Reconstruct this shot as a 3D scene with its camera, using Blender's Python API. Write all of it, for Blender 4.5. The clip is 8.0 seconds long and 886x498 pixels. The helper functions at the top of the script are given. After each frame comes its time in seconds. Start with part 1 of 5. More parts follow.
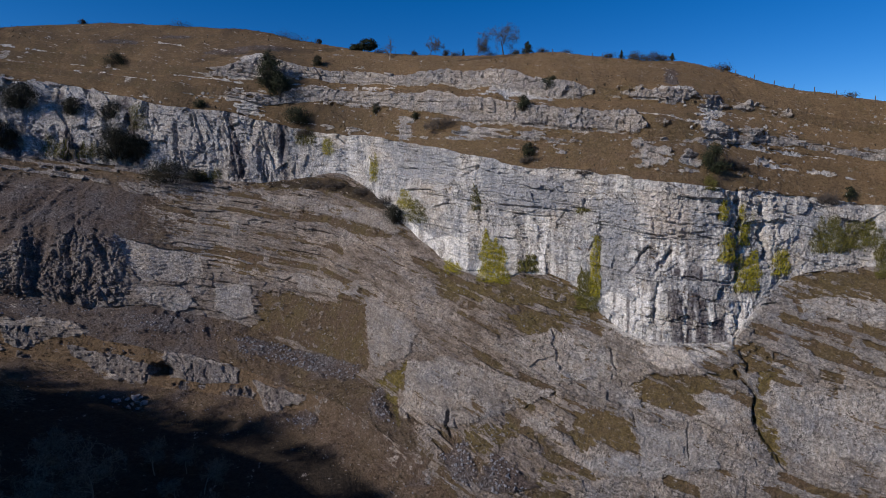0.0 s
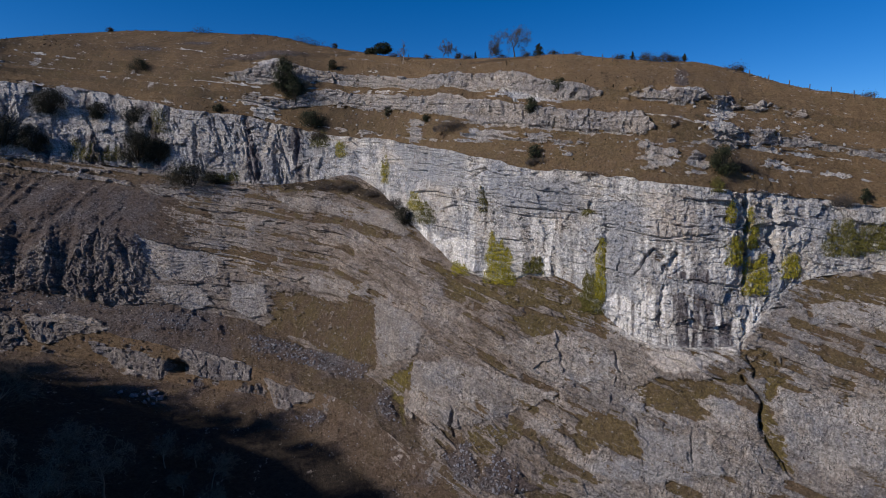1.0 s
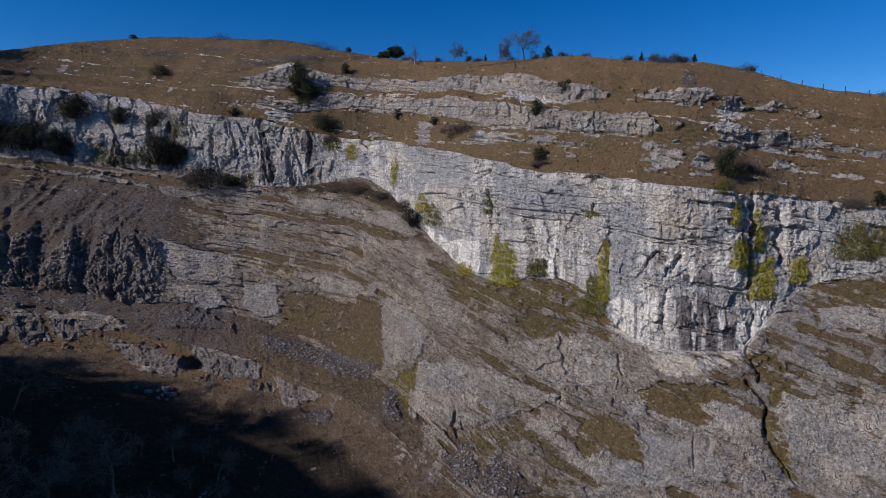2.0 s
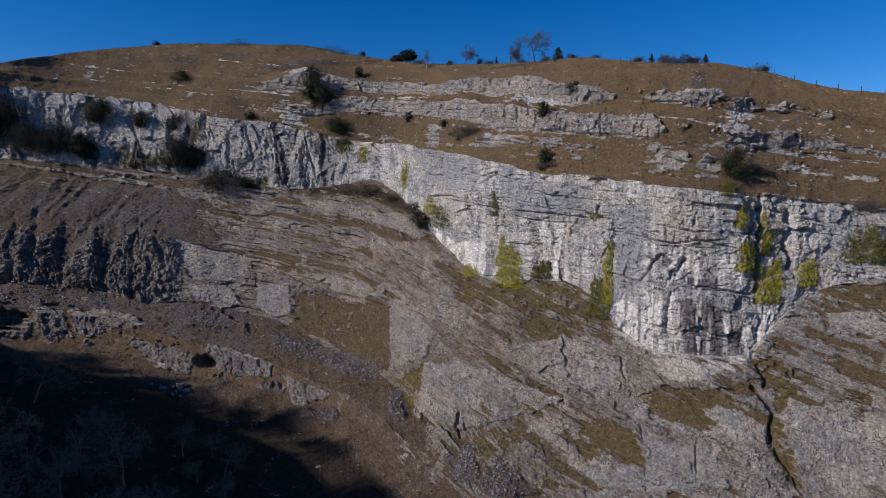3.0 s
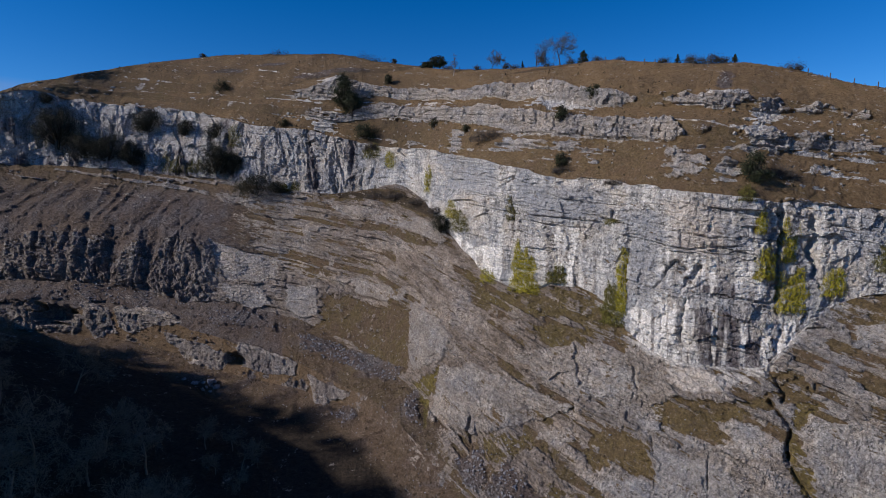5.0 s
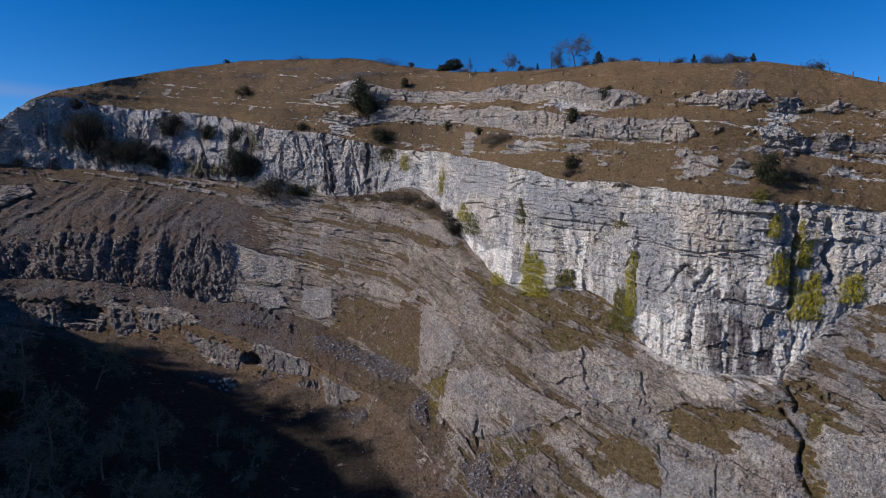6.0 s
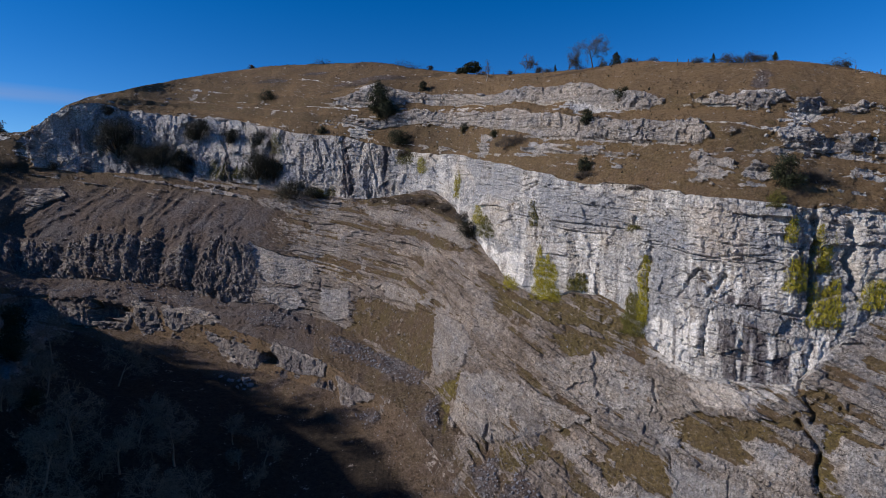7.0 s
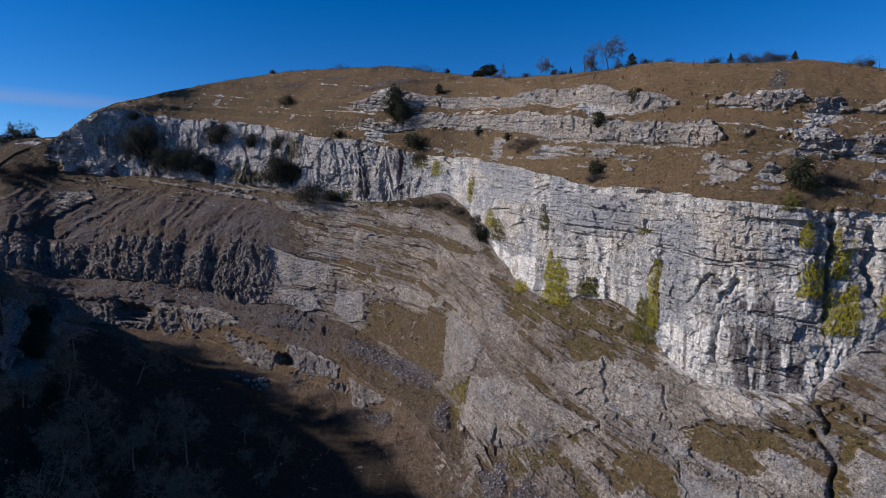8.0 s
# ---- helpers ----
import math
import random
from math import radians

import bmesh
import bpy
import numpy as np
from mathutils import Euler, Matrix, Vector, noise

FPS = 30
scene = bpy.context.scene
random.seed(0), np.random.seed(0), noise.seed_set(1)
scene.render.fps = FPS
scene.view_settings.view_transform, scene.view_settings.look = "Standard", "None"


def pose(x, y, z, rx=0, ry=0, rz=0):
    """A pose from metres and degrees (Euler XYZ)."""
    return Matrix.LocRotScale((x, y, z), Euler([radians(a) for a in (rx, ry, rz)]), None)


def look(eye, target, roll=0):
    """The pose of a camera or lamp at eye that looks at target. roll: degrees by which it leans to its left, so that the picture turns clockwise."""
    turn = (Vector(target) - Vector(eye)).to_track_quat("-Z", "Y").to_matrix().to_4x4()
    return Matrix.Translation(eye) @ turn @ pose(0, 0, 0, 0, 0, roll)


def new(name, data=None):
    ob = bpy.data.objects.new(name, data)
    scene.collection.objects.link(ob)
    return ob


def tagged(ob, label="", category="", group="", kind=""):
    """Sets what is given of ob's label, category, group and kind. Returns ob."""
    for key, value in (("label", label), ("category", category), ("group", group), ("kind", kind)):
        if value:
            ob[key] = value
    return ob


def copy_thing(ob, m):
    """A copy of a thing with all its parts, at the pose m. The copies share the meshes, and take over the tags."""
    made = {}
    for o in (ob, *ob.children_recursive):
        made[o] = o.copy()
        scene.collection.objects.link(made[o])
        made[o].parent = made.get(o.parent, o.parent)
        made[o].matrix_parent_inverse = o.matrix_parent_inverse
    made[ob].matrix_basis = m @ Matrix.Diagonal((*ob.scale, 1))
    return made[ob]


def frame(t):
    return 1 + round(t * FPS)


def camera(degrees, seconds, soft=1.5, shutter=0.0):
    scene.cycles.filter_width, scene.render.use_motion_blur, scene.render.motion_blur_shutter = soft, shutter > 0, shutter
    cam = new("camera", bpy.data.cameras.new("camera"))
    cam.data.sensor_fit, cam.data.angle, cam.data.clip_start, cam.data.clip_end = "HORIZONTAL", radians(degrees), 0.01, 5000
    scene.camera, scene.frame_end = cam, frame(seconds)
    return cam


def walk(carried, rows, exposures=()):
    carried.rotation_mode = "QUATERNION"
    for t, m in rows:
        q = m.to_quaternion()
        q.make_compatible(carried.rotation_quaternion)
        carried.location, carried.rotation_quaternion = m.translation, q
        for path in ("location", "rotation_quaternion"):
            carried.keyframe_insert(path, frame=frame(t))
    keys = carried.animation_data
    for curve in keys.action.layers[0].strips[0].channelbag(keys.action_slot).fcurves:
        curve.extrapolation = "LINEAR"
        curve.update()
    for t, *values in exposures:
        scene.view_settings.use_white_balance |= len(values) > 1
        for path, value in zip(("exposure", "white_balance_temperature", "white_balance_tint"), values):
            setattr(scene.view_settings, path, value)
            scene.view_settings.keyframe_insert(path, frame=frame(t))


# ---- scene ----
import functools

cam = camera(78.3, 8.0, soft=0.5)
METRES, EYE, TILT, LEAN, TURN = 27.0, 40.0, -7.0, 0.0, 0.0
ROWS = [
    (0.0, 0.0, 0.0, 0.0, 0.0, 0.0, -0.0),
    (0.5, 0.0667, -0.0123, -0.0041, 1.4, 0.13, -0.18),
    (1.0, 0.1335, -0.0235, -0.0066, 2.67, 0.25, -0.34),
    (1.5, 0.2001, -0.0329, -0.0088, 3.92, 0.36, -0.48),
    (3.0, 0.398, -0.0514, -0.0162, 7.65, 0.7, -0.96),
    (3.5, 0.4605, -0.0513, -0.0166, 9.0, 0.8, -1.12),
    (4.0, 0.5228, -0.0476, -0.0166, 10.29, 0.9, -1.28),
    (4.5, 0.5843, -0.0404, -0.0166, 11.6, 1.0, -1.44),
    (6.0, 0.7696, 0.0001, -0.0122, 15.83, 1.29, -1.94),
    (6.5, 0.8267, 0.0178, -0.0095, 17.32, 1.37, -2.13),
    (7.0, 0.881, 0.0371, -0.005, 18.82, 1.43, -2.3),
    (7.5, 0.9315, 0.0566, -0.0014, 20.18, 1.51, -2.45),
    (8.0, 0.9779, 0.0734, 0.0014, 21.44, 1.61, -2.62),
]
walk(cam, [(t, pose(0, 0, EYE, TILT, LEAN, TURN) @ pose(METRES * x, METRES * y, METRES * z, 90 + pitch, roll, yaw)) for t, x, y, z, yaw, pitch, roll in ROWS], exposures=[(0.0, -0.19), (4.0, -0.10), (8.0, 0.03)])

# ---------------------------------------------------------------- light
SUN_ELEVATION, SUN_BEARING = 29.5, 241.0      # degrees; bearing clockwise from +y
world = bpy.data.worlds.new("sky")
scene.world = world
world.use_nodes = True
wn = world.node_tree.nodes
wl = world.node_tree.links
sky = wn.new("ShaderNodeTexSky")
sky.sky_type = "NISHITA"
sky.sun_disc = False
sky.sun_elevation = radians(SUN_ELEVATION)
sky.sun_rotation = radians(SUN_BEARING)
sky.altitude = 1200
sky.air_density, sky.dust_density, sky.ozone_density = 0.8, 0.0, 4.0
wn["Background"].inputs["Strength"].default_value = 0.07
deep = wn.new("ShaderNodeHueSaturation")          # the deep blue of a clear winter sky
deep.inputs["Saturation"].default_value, deep.inputs["Value"].default_value = 1.34, 1.68
deep.inputs["Hue"].default_value = 0.508
wl.new(sky.outputs["Color"], deep.inputs["Color"])
# thin streaks of high cloud low over the hill
way = wn.new("ShaderNodeTexCoord").outputs["Generated"]
drawn = wn.new("ShaderNodeMapping")
drawn.inputs["Scale"].default_value = (2.2, 2.2, 34.0)
wl.new(way, drawn.inputs["Vector"])
wisps = wn.new("ShaderNodeTexNoise")
wisps.inputs["Scale"].default_value, wisps.inputs["Detail"].default_value = 1.0, 5.0
wl.new(drawn.outputs["Vector"], wisps.inputs["Vector"])
height = wn.new("ShaderNodeSeparateXYZ")
wl.new(way, height.inputs["Vector"])


def sky_range(value, a, b, lo, hi):
    n = wn.new("ShaderNodeMapRange")
    wl.new(value, n.inputs["Value"])
    for k, v in (("From Min", a), ("From Max", b), ("To Min", lo), ("To Max", hi)):
        n.inputs[k].default_value = v
    return n.outputs["Result"]


def sky_math(op, a, b):
    n = wn.new("ShaderNodeMath")
    n.operation = op
    wl.new(a, n.inputs[0])
    if hasattr(b, "is_output"):
        wl.new(b, n.inputs[1])
    else:
        n.inputs[1].default_value = b
    return n.outputs[0]


streak_band = sky_range(sky_math("ABSOLUTE", sky_math("SUBTRACT", height.outputs["Z"], 0.150), 0.0), 0.003, 0.014, 1.0, 0.0)
streak_side = sky_range(height.outputs["X"], -0.70, -0.86, 0.0, 1.0)
thin_cloud = sky_math("MULTIPLY", sky_math("MULTIPLY", streak_band, streak_side), sky_range(wisps.outputs["Fac"], 0.30, 0.60, 0.15, 0.55))
veil = wn.new("ShaderNodeMix")
veil.data_type = "RGBA"
wl.new(thin_cloud, veil.inputs["Factor"])
wl.new(deep.outputs["Color"], veil.inputs[6])
veil.inputs[7].default_value = (4.0, 4.7, 7.2, 1.0)
wl.new(veil.outputs[2], wn["Background"].inputs["Color"])
sun = new("sun", bpy.data.lights.new("sun", "SUN"))
sun.data.energy = 5.0
sun.data.angle = radians(0.55)
sun.data.color = (1.0, 0.916, 0.825)
to_sun = Vector((math.sin(radians(SUN_BEARING)) * math.cos(radians(SUN_ELEVATION)), math.cos(radians(SUN_BEARING)) * math.cos(radians(SUN_ELEVATION)), math.sin(radians(SUN_ELEVATION))))
sun.matrix_world = look(tuple(to_sun * 300), (0, 0, 0))


# ---------------------------------------------------------------- arithmetic for the rock
def hashed(*k):
    h = np.zeros(np.broadcast(*k).shape, np.uint32) + np.uint32(2166136261)
    for a in k:
        h = (h ^ (np.asarray(a).astype(np.int64) & 0xFFFFFFFF).astype(np.uint32)) * np.uint32(2654435761)
        h ^= h >> np.uint32(15)
    h = h * np.uint32(2246822519)
    h ^= h >> np.uint32(13)
    return (h & np.uint32(0xFFFFFF)).astype(np.float64) / float(0xFFFFFF)


def vnoise(x, y, z, seed=0):
    """Smooth noise from -1 to 1."""
    x, y, z = np.broadcast_arrays(x, y, z)
    ix, iy, iz = np.floor(x), np.floor(y), np.floor(z)
    fx, fy, fz = x - ix, y - iy, z - iz
    fx, fy, fz = (f * f * (3 - 2 * f) for f in (fx, fy, fz))
    out = 0.0
    for a in (0, 1):
        for b in (0, 1):
            for c in (0, 1):
                w = (fx if a else 1 - fx) * (fy if b else 1 - fy) * (fz if c else 1 - fz)
                out = out + w * hashed(ix + a, iy + b, iz + c, seed)
    return out * 2 - 1


def fbm(x, y, z, seed=0, octaves=4):
    out, amp, total = 0.0, 1.0, 0.0
    for k in range(octaves):
        out = out + amp * vnoise(x * 2 ** k, y * 2 ** k, z * 2 ** k, seed + 17 * k)
        total += amp
        amp *= 0.5
    return out / total


def ramp(x, a, b):
    t = np.clip((x - a) / (b - a), 0, 1)
    return t * t * (3 - 2 * t)


def window(x, a, b, soft):
    return ramp(x, a - soft, a + soft) * (1 - ramp(x, b - soft, b + soft))


# ---------------------------------------------------------------- the plan of the quarry
# Edges of the quarry, seen from the middle of the bowl: distance and height at bearings from -62 degrees in steps of 4.
MIDDLE = (12.0, 0.0)
BEARINGS = np.arange(-62, 39, 4.0)
LINES = {
    "toe": ([165.5, 165.6, 168.0, 164.2, 157.4, 150.4, 141.8, 133.2, 126.0, 119.5, 112.6, 103.8, 92.2, 85.6, 81.1, 78.8, 77.8, 77.7, 77.9, 78.1, 78.5, 79.7, 81.4, 83.1, 84.8, 85.3],
        [0.0, 8.5, 7.0, 5.6, 4.4, 3.0, 0.7, -2.2, -3.2, -4.0, -4.9, -5.5, -7.8, -8.7, -9.3, -9.8, -10.7, -12.0, -11.8, -11.7, -11.6, -11.2, -10.5, -9.2, -7.4, -6.9]),
    "terrace_edge": ([173.3, 173.4, 174.4, 168.1, 160.1, 152.9, 144.3, 136.3, 129.4, 122.7, 114.9, 105.8, 94.6, 87.5, 82.9, 80.6, 79.3, 78.9, 78.9, 79.0, 79.5, 80.7, 82.4, 83.9, 85.4, 85.8],
        [5.0, 18.4, 15.0, 13.0, 10.8, 9.5, 7.7, 4.8, 2.5, 1.1, -1.3, -2.6, -4.0, -5.4, -6.0, -6.1, -6.5, -7.3, -7.5, -7.3, -6.4, -5.7, -5.0, -3.6, -1.8, -1.5]),
    "terrace_back": ([185.9, 185.7, 182.8, 176.2, 167.3, 160.4, 151.9, 146.8, 142.3, 136.7, 128.0, 118.0, 107.7, 96.3, 91.1, 89.4, 88.0, 86.9, 86.4, 86.0, 86.4, 87.7, 88.0, 89.5, 91.5, 91.7],
        [7.0, 21.0, 18.2, 16.8, 16.4, 14.6, 12.1, 12.0, 9.9, 7.8, 4.7, 1.4, 0.0, -3.2, -3.0, -0.2, 1.9, 3.6, 5.6, 7.3, 8.9, 10.9, 9.7, 9.2, 9.4, 9.4]),
    "flute_top": ([198.0, 197.7, 193.3, 183.6, 173.7, 165.9, 160.2, 154.1, 149.2, 143.2, 135.3, 126.4, 115.9, 106.1, 98.8, 94.4, 91.8, 90.3, 88.8, 87.5, 87.6, 88.6, 90.5, 92.6, 94.6, 94.8],
        [13.0, 30.0, 27.6, 29.5, 29.7, 27.3, 27.8, 26.5, 23.2, 18.7, 17.3, 17.3, 15.1, 13.7, 12.3, 11.9, 12.3, 13.0, 12.0, 11.1, 11.6, 13.0, 14.8, 15.9, 16.9, 17.0]),
    "cliff_base": ([213.6, 213.5, 207.0, 198.2, 189.8, 181.7, 174.5, 167.2, 159.4, 153.0, 147.3, 142.0, 134.2, 120.2, 108.2, 101.0, 98.1, 95.1, 91.2, 89.1, 89.0, 90.2, 96.0, 100.6, 104.4, 104.7],
        [24.0, 47.0, 49.2, 48.2, 48.1, 46.7, 45.2, 44.1, 42.0, 40.8, 40.4, 41.6, 40.4, 31.5, 24.2, 21.8, 23.2, 22.8, 16.8, 14.2, 14.2, 16.0, 23.6, 25.7, 26.8, 26.9]),
    "cliff_top": ([217.1, 216.8, 208.8, 202.6, 202.1, 197.0, 188.9, 176.9, 164.8, 156.8, 151.2, 145.6, 137.1, 125.4, 113.4, 105.5, 101.0, 98.2, 94.4, 91.7, 92.3, 96.4, 102.5, 107.4, 110.3, 110.5],
        [28.0, 53.2, 60.4, 70.1, 69.3, 67.4, 65.9, 63.3, 59.7, 58.2, 55.3, 52.9, 51.1, 49.0, 46.7, 44.6, 42.8, 42.1, 41.1, 40.2, 39.6, 38.6, 38.2, 37.5, 36.1, 36.0]),
    "ledge_base": ([219.1, 218.8, 210.8, 204.2, 203.7, 200.8, 193.1, 181.0, 168.5, 159.8, 153.1, 150.3, 144.1, 132.0, 121.1, 112.2, 106.6, 103.6, 100.7, 98.1, 99.7, 104.7, 109.8, 113.7, 116.7, 116.8],
        [29.0, 54.4, 60.8, 70.5, 71.2, 70.5, 69.2, 66.6, 63.6, 62.2, 59.6, 60.5, 59.7, 57.0, 54.6, 52.4, 50.8, 49.8, 48.7, 47.3, 47.2, 47.1, 46.3, 45.0, 43.5, 43.4]),
    "ledge_top": ([221.1, 220.8, 212.8, 205.8, 204.3, 201.5, 194.0, 181.9, 169.4, 160.4, 153.5, 151.2, 145.1, 133.5, 123.4, 114.7, 108.4, 104.9, 102.3, 100.3, 101.3, 105.8, 110.8, 114.4, 117.4, 117.5],
        [30.0, 55.6, 61.1, 70.9, 72.6, 72.3, 71.1, 68.9, 66.0, 64.4, 62.1, 64.3, 62.7, 60.7, 59.0, 57.0, 55.1, 53.9, 52.9, 51.7, 50.1, 49.3, 48.6, 47.1, 45.6, 45.5]),
    "crag_base": ([223.1, 222.8, 214.8, 207.4, 204.9, 205.2, 198.7, 187.2, 174.6, 164.7, 158.9, 155.1, 149.2, 139.3, 130.7, 124.1, 117.0, 110.1, 107.6, 106.9, 108.0, 113.5, 116.4, 118.8, 121.0, 121.1],
        [31.0, 56.8, 61.5, 71.4, 74.0, 74.0, 73.8, 71.8, 69.0, 67.3, 66.7, 66.9, 65.0, 63.5, 62.0, 60.6, 58.6, 56.4, 55.5, 54.7, 53.9, 53.5, 52.1, 50.3, 48.5, 48.4]),
    "crag_top": ([225.1, 224.8, 216.8, 209.0, 207.8, 209.8, 200.0, 188.6, 176.0, 166.0, 161.6, 156.5, 150.7, 141.1, 132.9, 127.1, 119.9, 111.9, 108.8, 107.9, 109.6, 114.9, 117.3, 119.4, 121.5, 121.6],
        [32.0, 58.0, 61.8, 71.8, 76.3, 77.2, 76.4, 74.8, 71.8, 70.3, 72.9, 70.5, 68.5, 66.9, 65.6, 64.8, 62.9, 59.7, 58.0, 57.1, 56.7, 56.0, 54.0, 52.1, 50.3, 50.2]),
    "skyline": ([227.1, 226.8, 218.8, 210.6, 208.9, 215.6, 213.8, 207.5, 199.3, 190.1, 180.6, 171.6, 163.6, 154.3, 145.1, 138.9, 132.8, 127.3, 122.8, 121.6, 123.0, 125.0, 124.8, 123.9, 125.0, 125.0],
        [38.0, 59.2, 62.2, 72.2, 77.3, 83.1, 86.4, 88.2, 87.9, 86.6, 84.5, 80.9, 77.7, 74.8, 72.4, 71.1, 70.0, 68.9, 66.8, 65.7, 65.0, 63.0, 59.6, 57.1, 55.1, 55.0]),
}
FLOOR_Z = -11.5
RIDGE_A, RIDGE_B = (-300.0, 95.0), (-104.0, 21.0)      # crest of the hill whose shade lies on the quarry floor


def ridge(x, y):
    """Height of that hill."""
    ax, ay, bx, by = *RIDGE_A, *RIDGE_B
    t = np.clip(((x - ax) * (bx - ax) + (y - ay) * (by - ay)) / ((bx - ax) ** 2 + (by - ay) ** 2), 0, 1)
    d = np.hypot(x - ax - t * (bx - ax), y - ay - t * (by - ay))
    return (72 + 2 * t - 10 * np.clip((t - 0.84) / 0.16, 0, 1)) * np.exp(-(d / 40) ** 2)


def smooth_line(values, at):
    """A Catmull-Rom line through values at BEARINGS."""
    v = np.asarray(values, float)
    u = np.clip((at - BEARINGS[0]) / 4.0, 0, len(v) - 1.001)
    i = np.floor(u).astype(int)
    f = u - i
    p0, p1, p2, p3 = (v[np.clip(i + k, 0, len(v) - 1)] for k in (-1, 0, 1, 2))
    return 0.5 * (2 * p1 + (p2 - p0) * f + (2 * p0 - 5 * p1 + 4 * p2 - p3) * f ** 2 + (3 * p1 - p0 - 3 * p2 + p3) * f ** 3)


COLUMNS, WEST, EAST = 1200, -65.0, 39.0
bearing = np.linspace(WEST, EAST, COLUMNS)
lines = []
toe_r, toe_z = (smooth_line(v, bearing) for v in LINES["toe"])
lines.append((np.full(COLUMNS, 18.0), np.full(COLUMNS, FLOOR_Z - 3.0)))
lines.append((toe_r * 0.55, FLOOR_Z * 0.75 + 0.25 * toe_z - 1.0))
lines.append((toe_r - 11.0, toe_z - 3.6))
arc = np.radians(bearing) * 112
for k, name in enumerate(LINES):
    lr, lz = (smooth_line(v, bearing) for v in LINES[name])
    ragged = 0.0 if name in ("skyline", "toe") else 0.55 if name == "cliff_top" else 0.5
    lz = lz + ragged * (fbm(arc / 6.0, 0 * arc + 9.1 * k, 0 * arc, 61, 2) * 1.4 + 0.35 * vnoise(arc / 1.2, 0 * arc + 3.7 * k, 0 * arc, 67))
    lines.append((lr, lz))
top_r, top_z = lines[-1]
lines.append((top_r + 14, top_z + 1.2 - 0.02 * np.abs(bearing)))
lines.append((top_r + 160, top_z - 22.0))
lines.append((top_r + 900, top_z * 0 + 5.0))
# rows between each pair of lines
ROW_COUNTS = [10, 20, 40, 56, 76, 120, 190, 190, 56, 34, 26, 34, 50, 6, 6, 5]
seg, frac = [], []
for k, n in enumerate(ROW_COUNTS):
    seg += [k] * n
    frac += list(np.arange(n) / n)
seg, frac = np.array(seg + [len(ROW_COUNTS) - 1]), np.array(frac + [1.0])
R = np.array([a for a, _ in lines])
Z = np.array([b for _, b in lines])
fcol = frac[:, None]
r = R[seg] * (1 - fcol) + R[seg + 1] * fcol
z = Z[seg] * (1 - fcol) + Z[seg + 1] * fcol
bear = np.broadcast_to(bearing[None, :], r.shape)
# soften the bends of the turf slopes, keep the cliff edges crisp
for _ in range(6):
    zz, rr = z.copy(), r.copy()
    zz[1:-1] = (z[:-2] + 2 * z[1:-1] + z[2:]) / 4
    rr[1:-1] = (r[:-2] + 2 * r[1:-1] + r[2:]) / 4
    z, r = zz, rr
X = MIDDLE[0] + r * np.sin(np.radians(bear))
Y = MIDDLE[1] + r * np.cos(np.radians(bear))
z = z + ridge(X, Y) * np.where(seg[:, None] < 2, 1.0, np.where(seg[:, None] == 2, 1 - fcol, 0.0))


def normals(X, Y, Z):
    du = np.stack([np.gradient(a, axis=1) for a in (X, Y, Z)], -1)
    dv = np.stack([np.gradient(a, axis=0) for a in (X, Y, Z)], -1)
    n = np.cross(dv, du)
    n /= np.linalg.norm(n, axis=-1, keepdims=True) + 1e-9
    away = n[..., 0] * np.sin(np.radians(bear)) + n[..., 1] * np.cos(np.radians(bear)) - 0.6 * n[..., 2] > 0
    n[away] *= -1
    return n


N = normals(X, Y, z)
S = np.radians(bear) * 112.0                    # metres along the wall
BED = z + 0.15 * X                              # height across the beds, which dip to the east
ROWSEG = np.broadcast_to(seg[:, None], r.shape)
FR = np.broadcast_to(fcol, r.shape)
(FLOOR_A, FLOOR_B, FLOOR_C, LOWER, TERRACE, FLUTES, BEDDED, FACE, BENCH, LEDGE, BENCH2, CRAG, HILL, BACK_A, BACK_B, BACK_C) = range(16)


def seg_is(*ks):
    return np.isin(ROWSEG, ks).astype(float)


# under the main face the beds roll over and dip more steeply east
BED = BED + seg_is(LOWER, TERRACE, FLUTES, BEDDED) * 0.17 * np.clip(X + 26, 0, None)
n_big = fbm(X / 14, Y / 14, z / 14, 3, 3)
n_mid = fbm(X / 4.2, Y / 4.2, z / 4.2, 5, 3)
n_small = fbm(X / 1.1, Y / 1.1, z / 1.1, 7, 3)
n_bed = fbm(S / 3.6, BED / 0.60, 0 * r, 13, 3)
n_fine = fbm(X / 0.5, Y / 0.5, z / 0.5, 9, 2)


# patches: bearing, height, half width and half height in metres, slope of the long axis in degrees
ROCK_PATCHES = [
    (-2.6, 49.7, 4.7, 1.6, 0), (-9.4, 51.8, 1.8, 3.6, 0), (2.5, 48.6, 2.7, 1.2, 0), (14.3, 44.6, 3.3, 2.3, 0), (17.5, 43.7, 1.9, 2.1, 0),
    (15.9, 56.0, 4.5, 1.5, 0), (20.2, 53.8, 2.5, 2.9, -30), (19.9, 49.3, 3.0, 1.5, 0), (23.5, 54.4, 2.7, 1.0, 0), (2.4, 58.6, 7.8, 2.2, -10),
    (-23.9, 68.3, 9.3, 1.9, 0), (-22.3, 73.1, 4.8, 1.4, 0), (-23.4, 59.6, 4.2, 3.2, 0), 
]
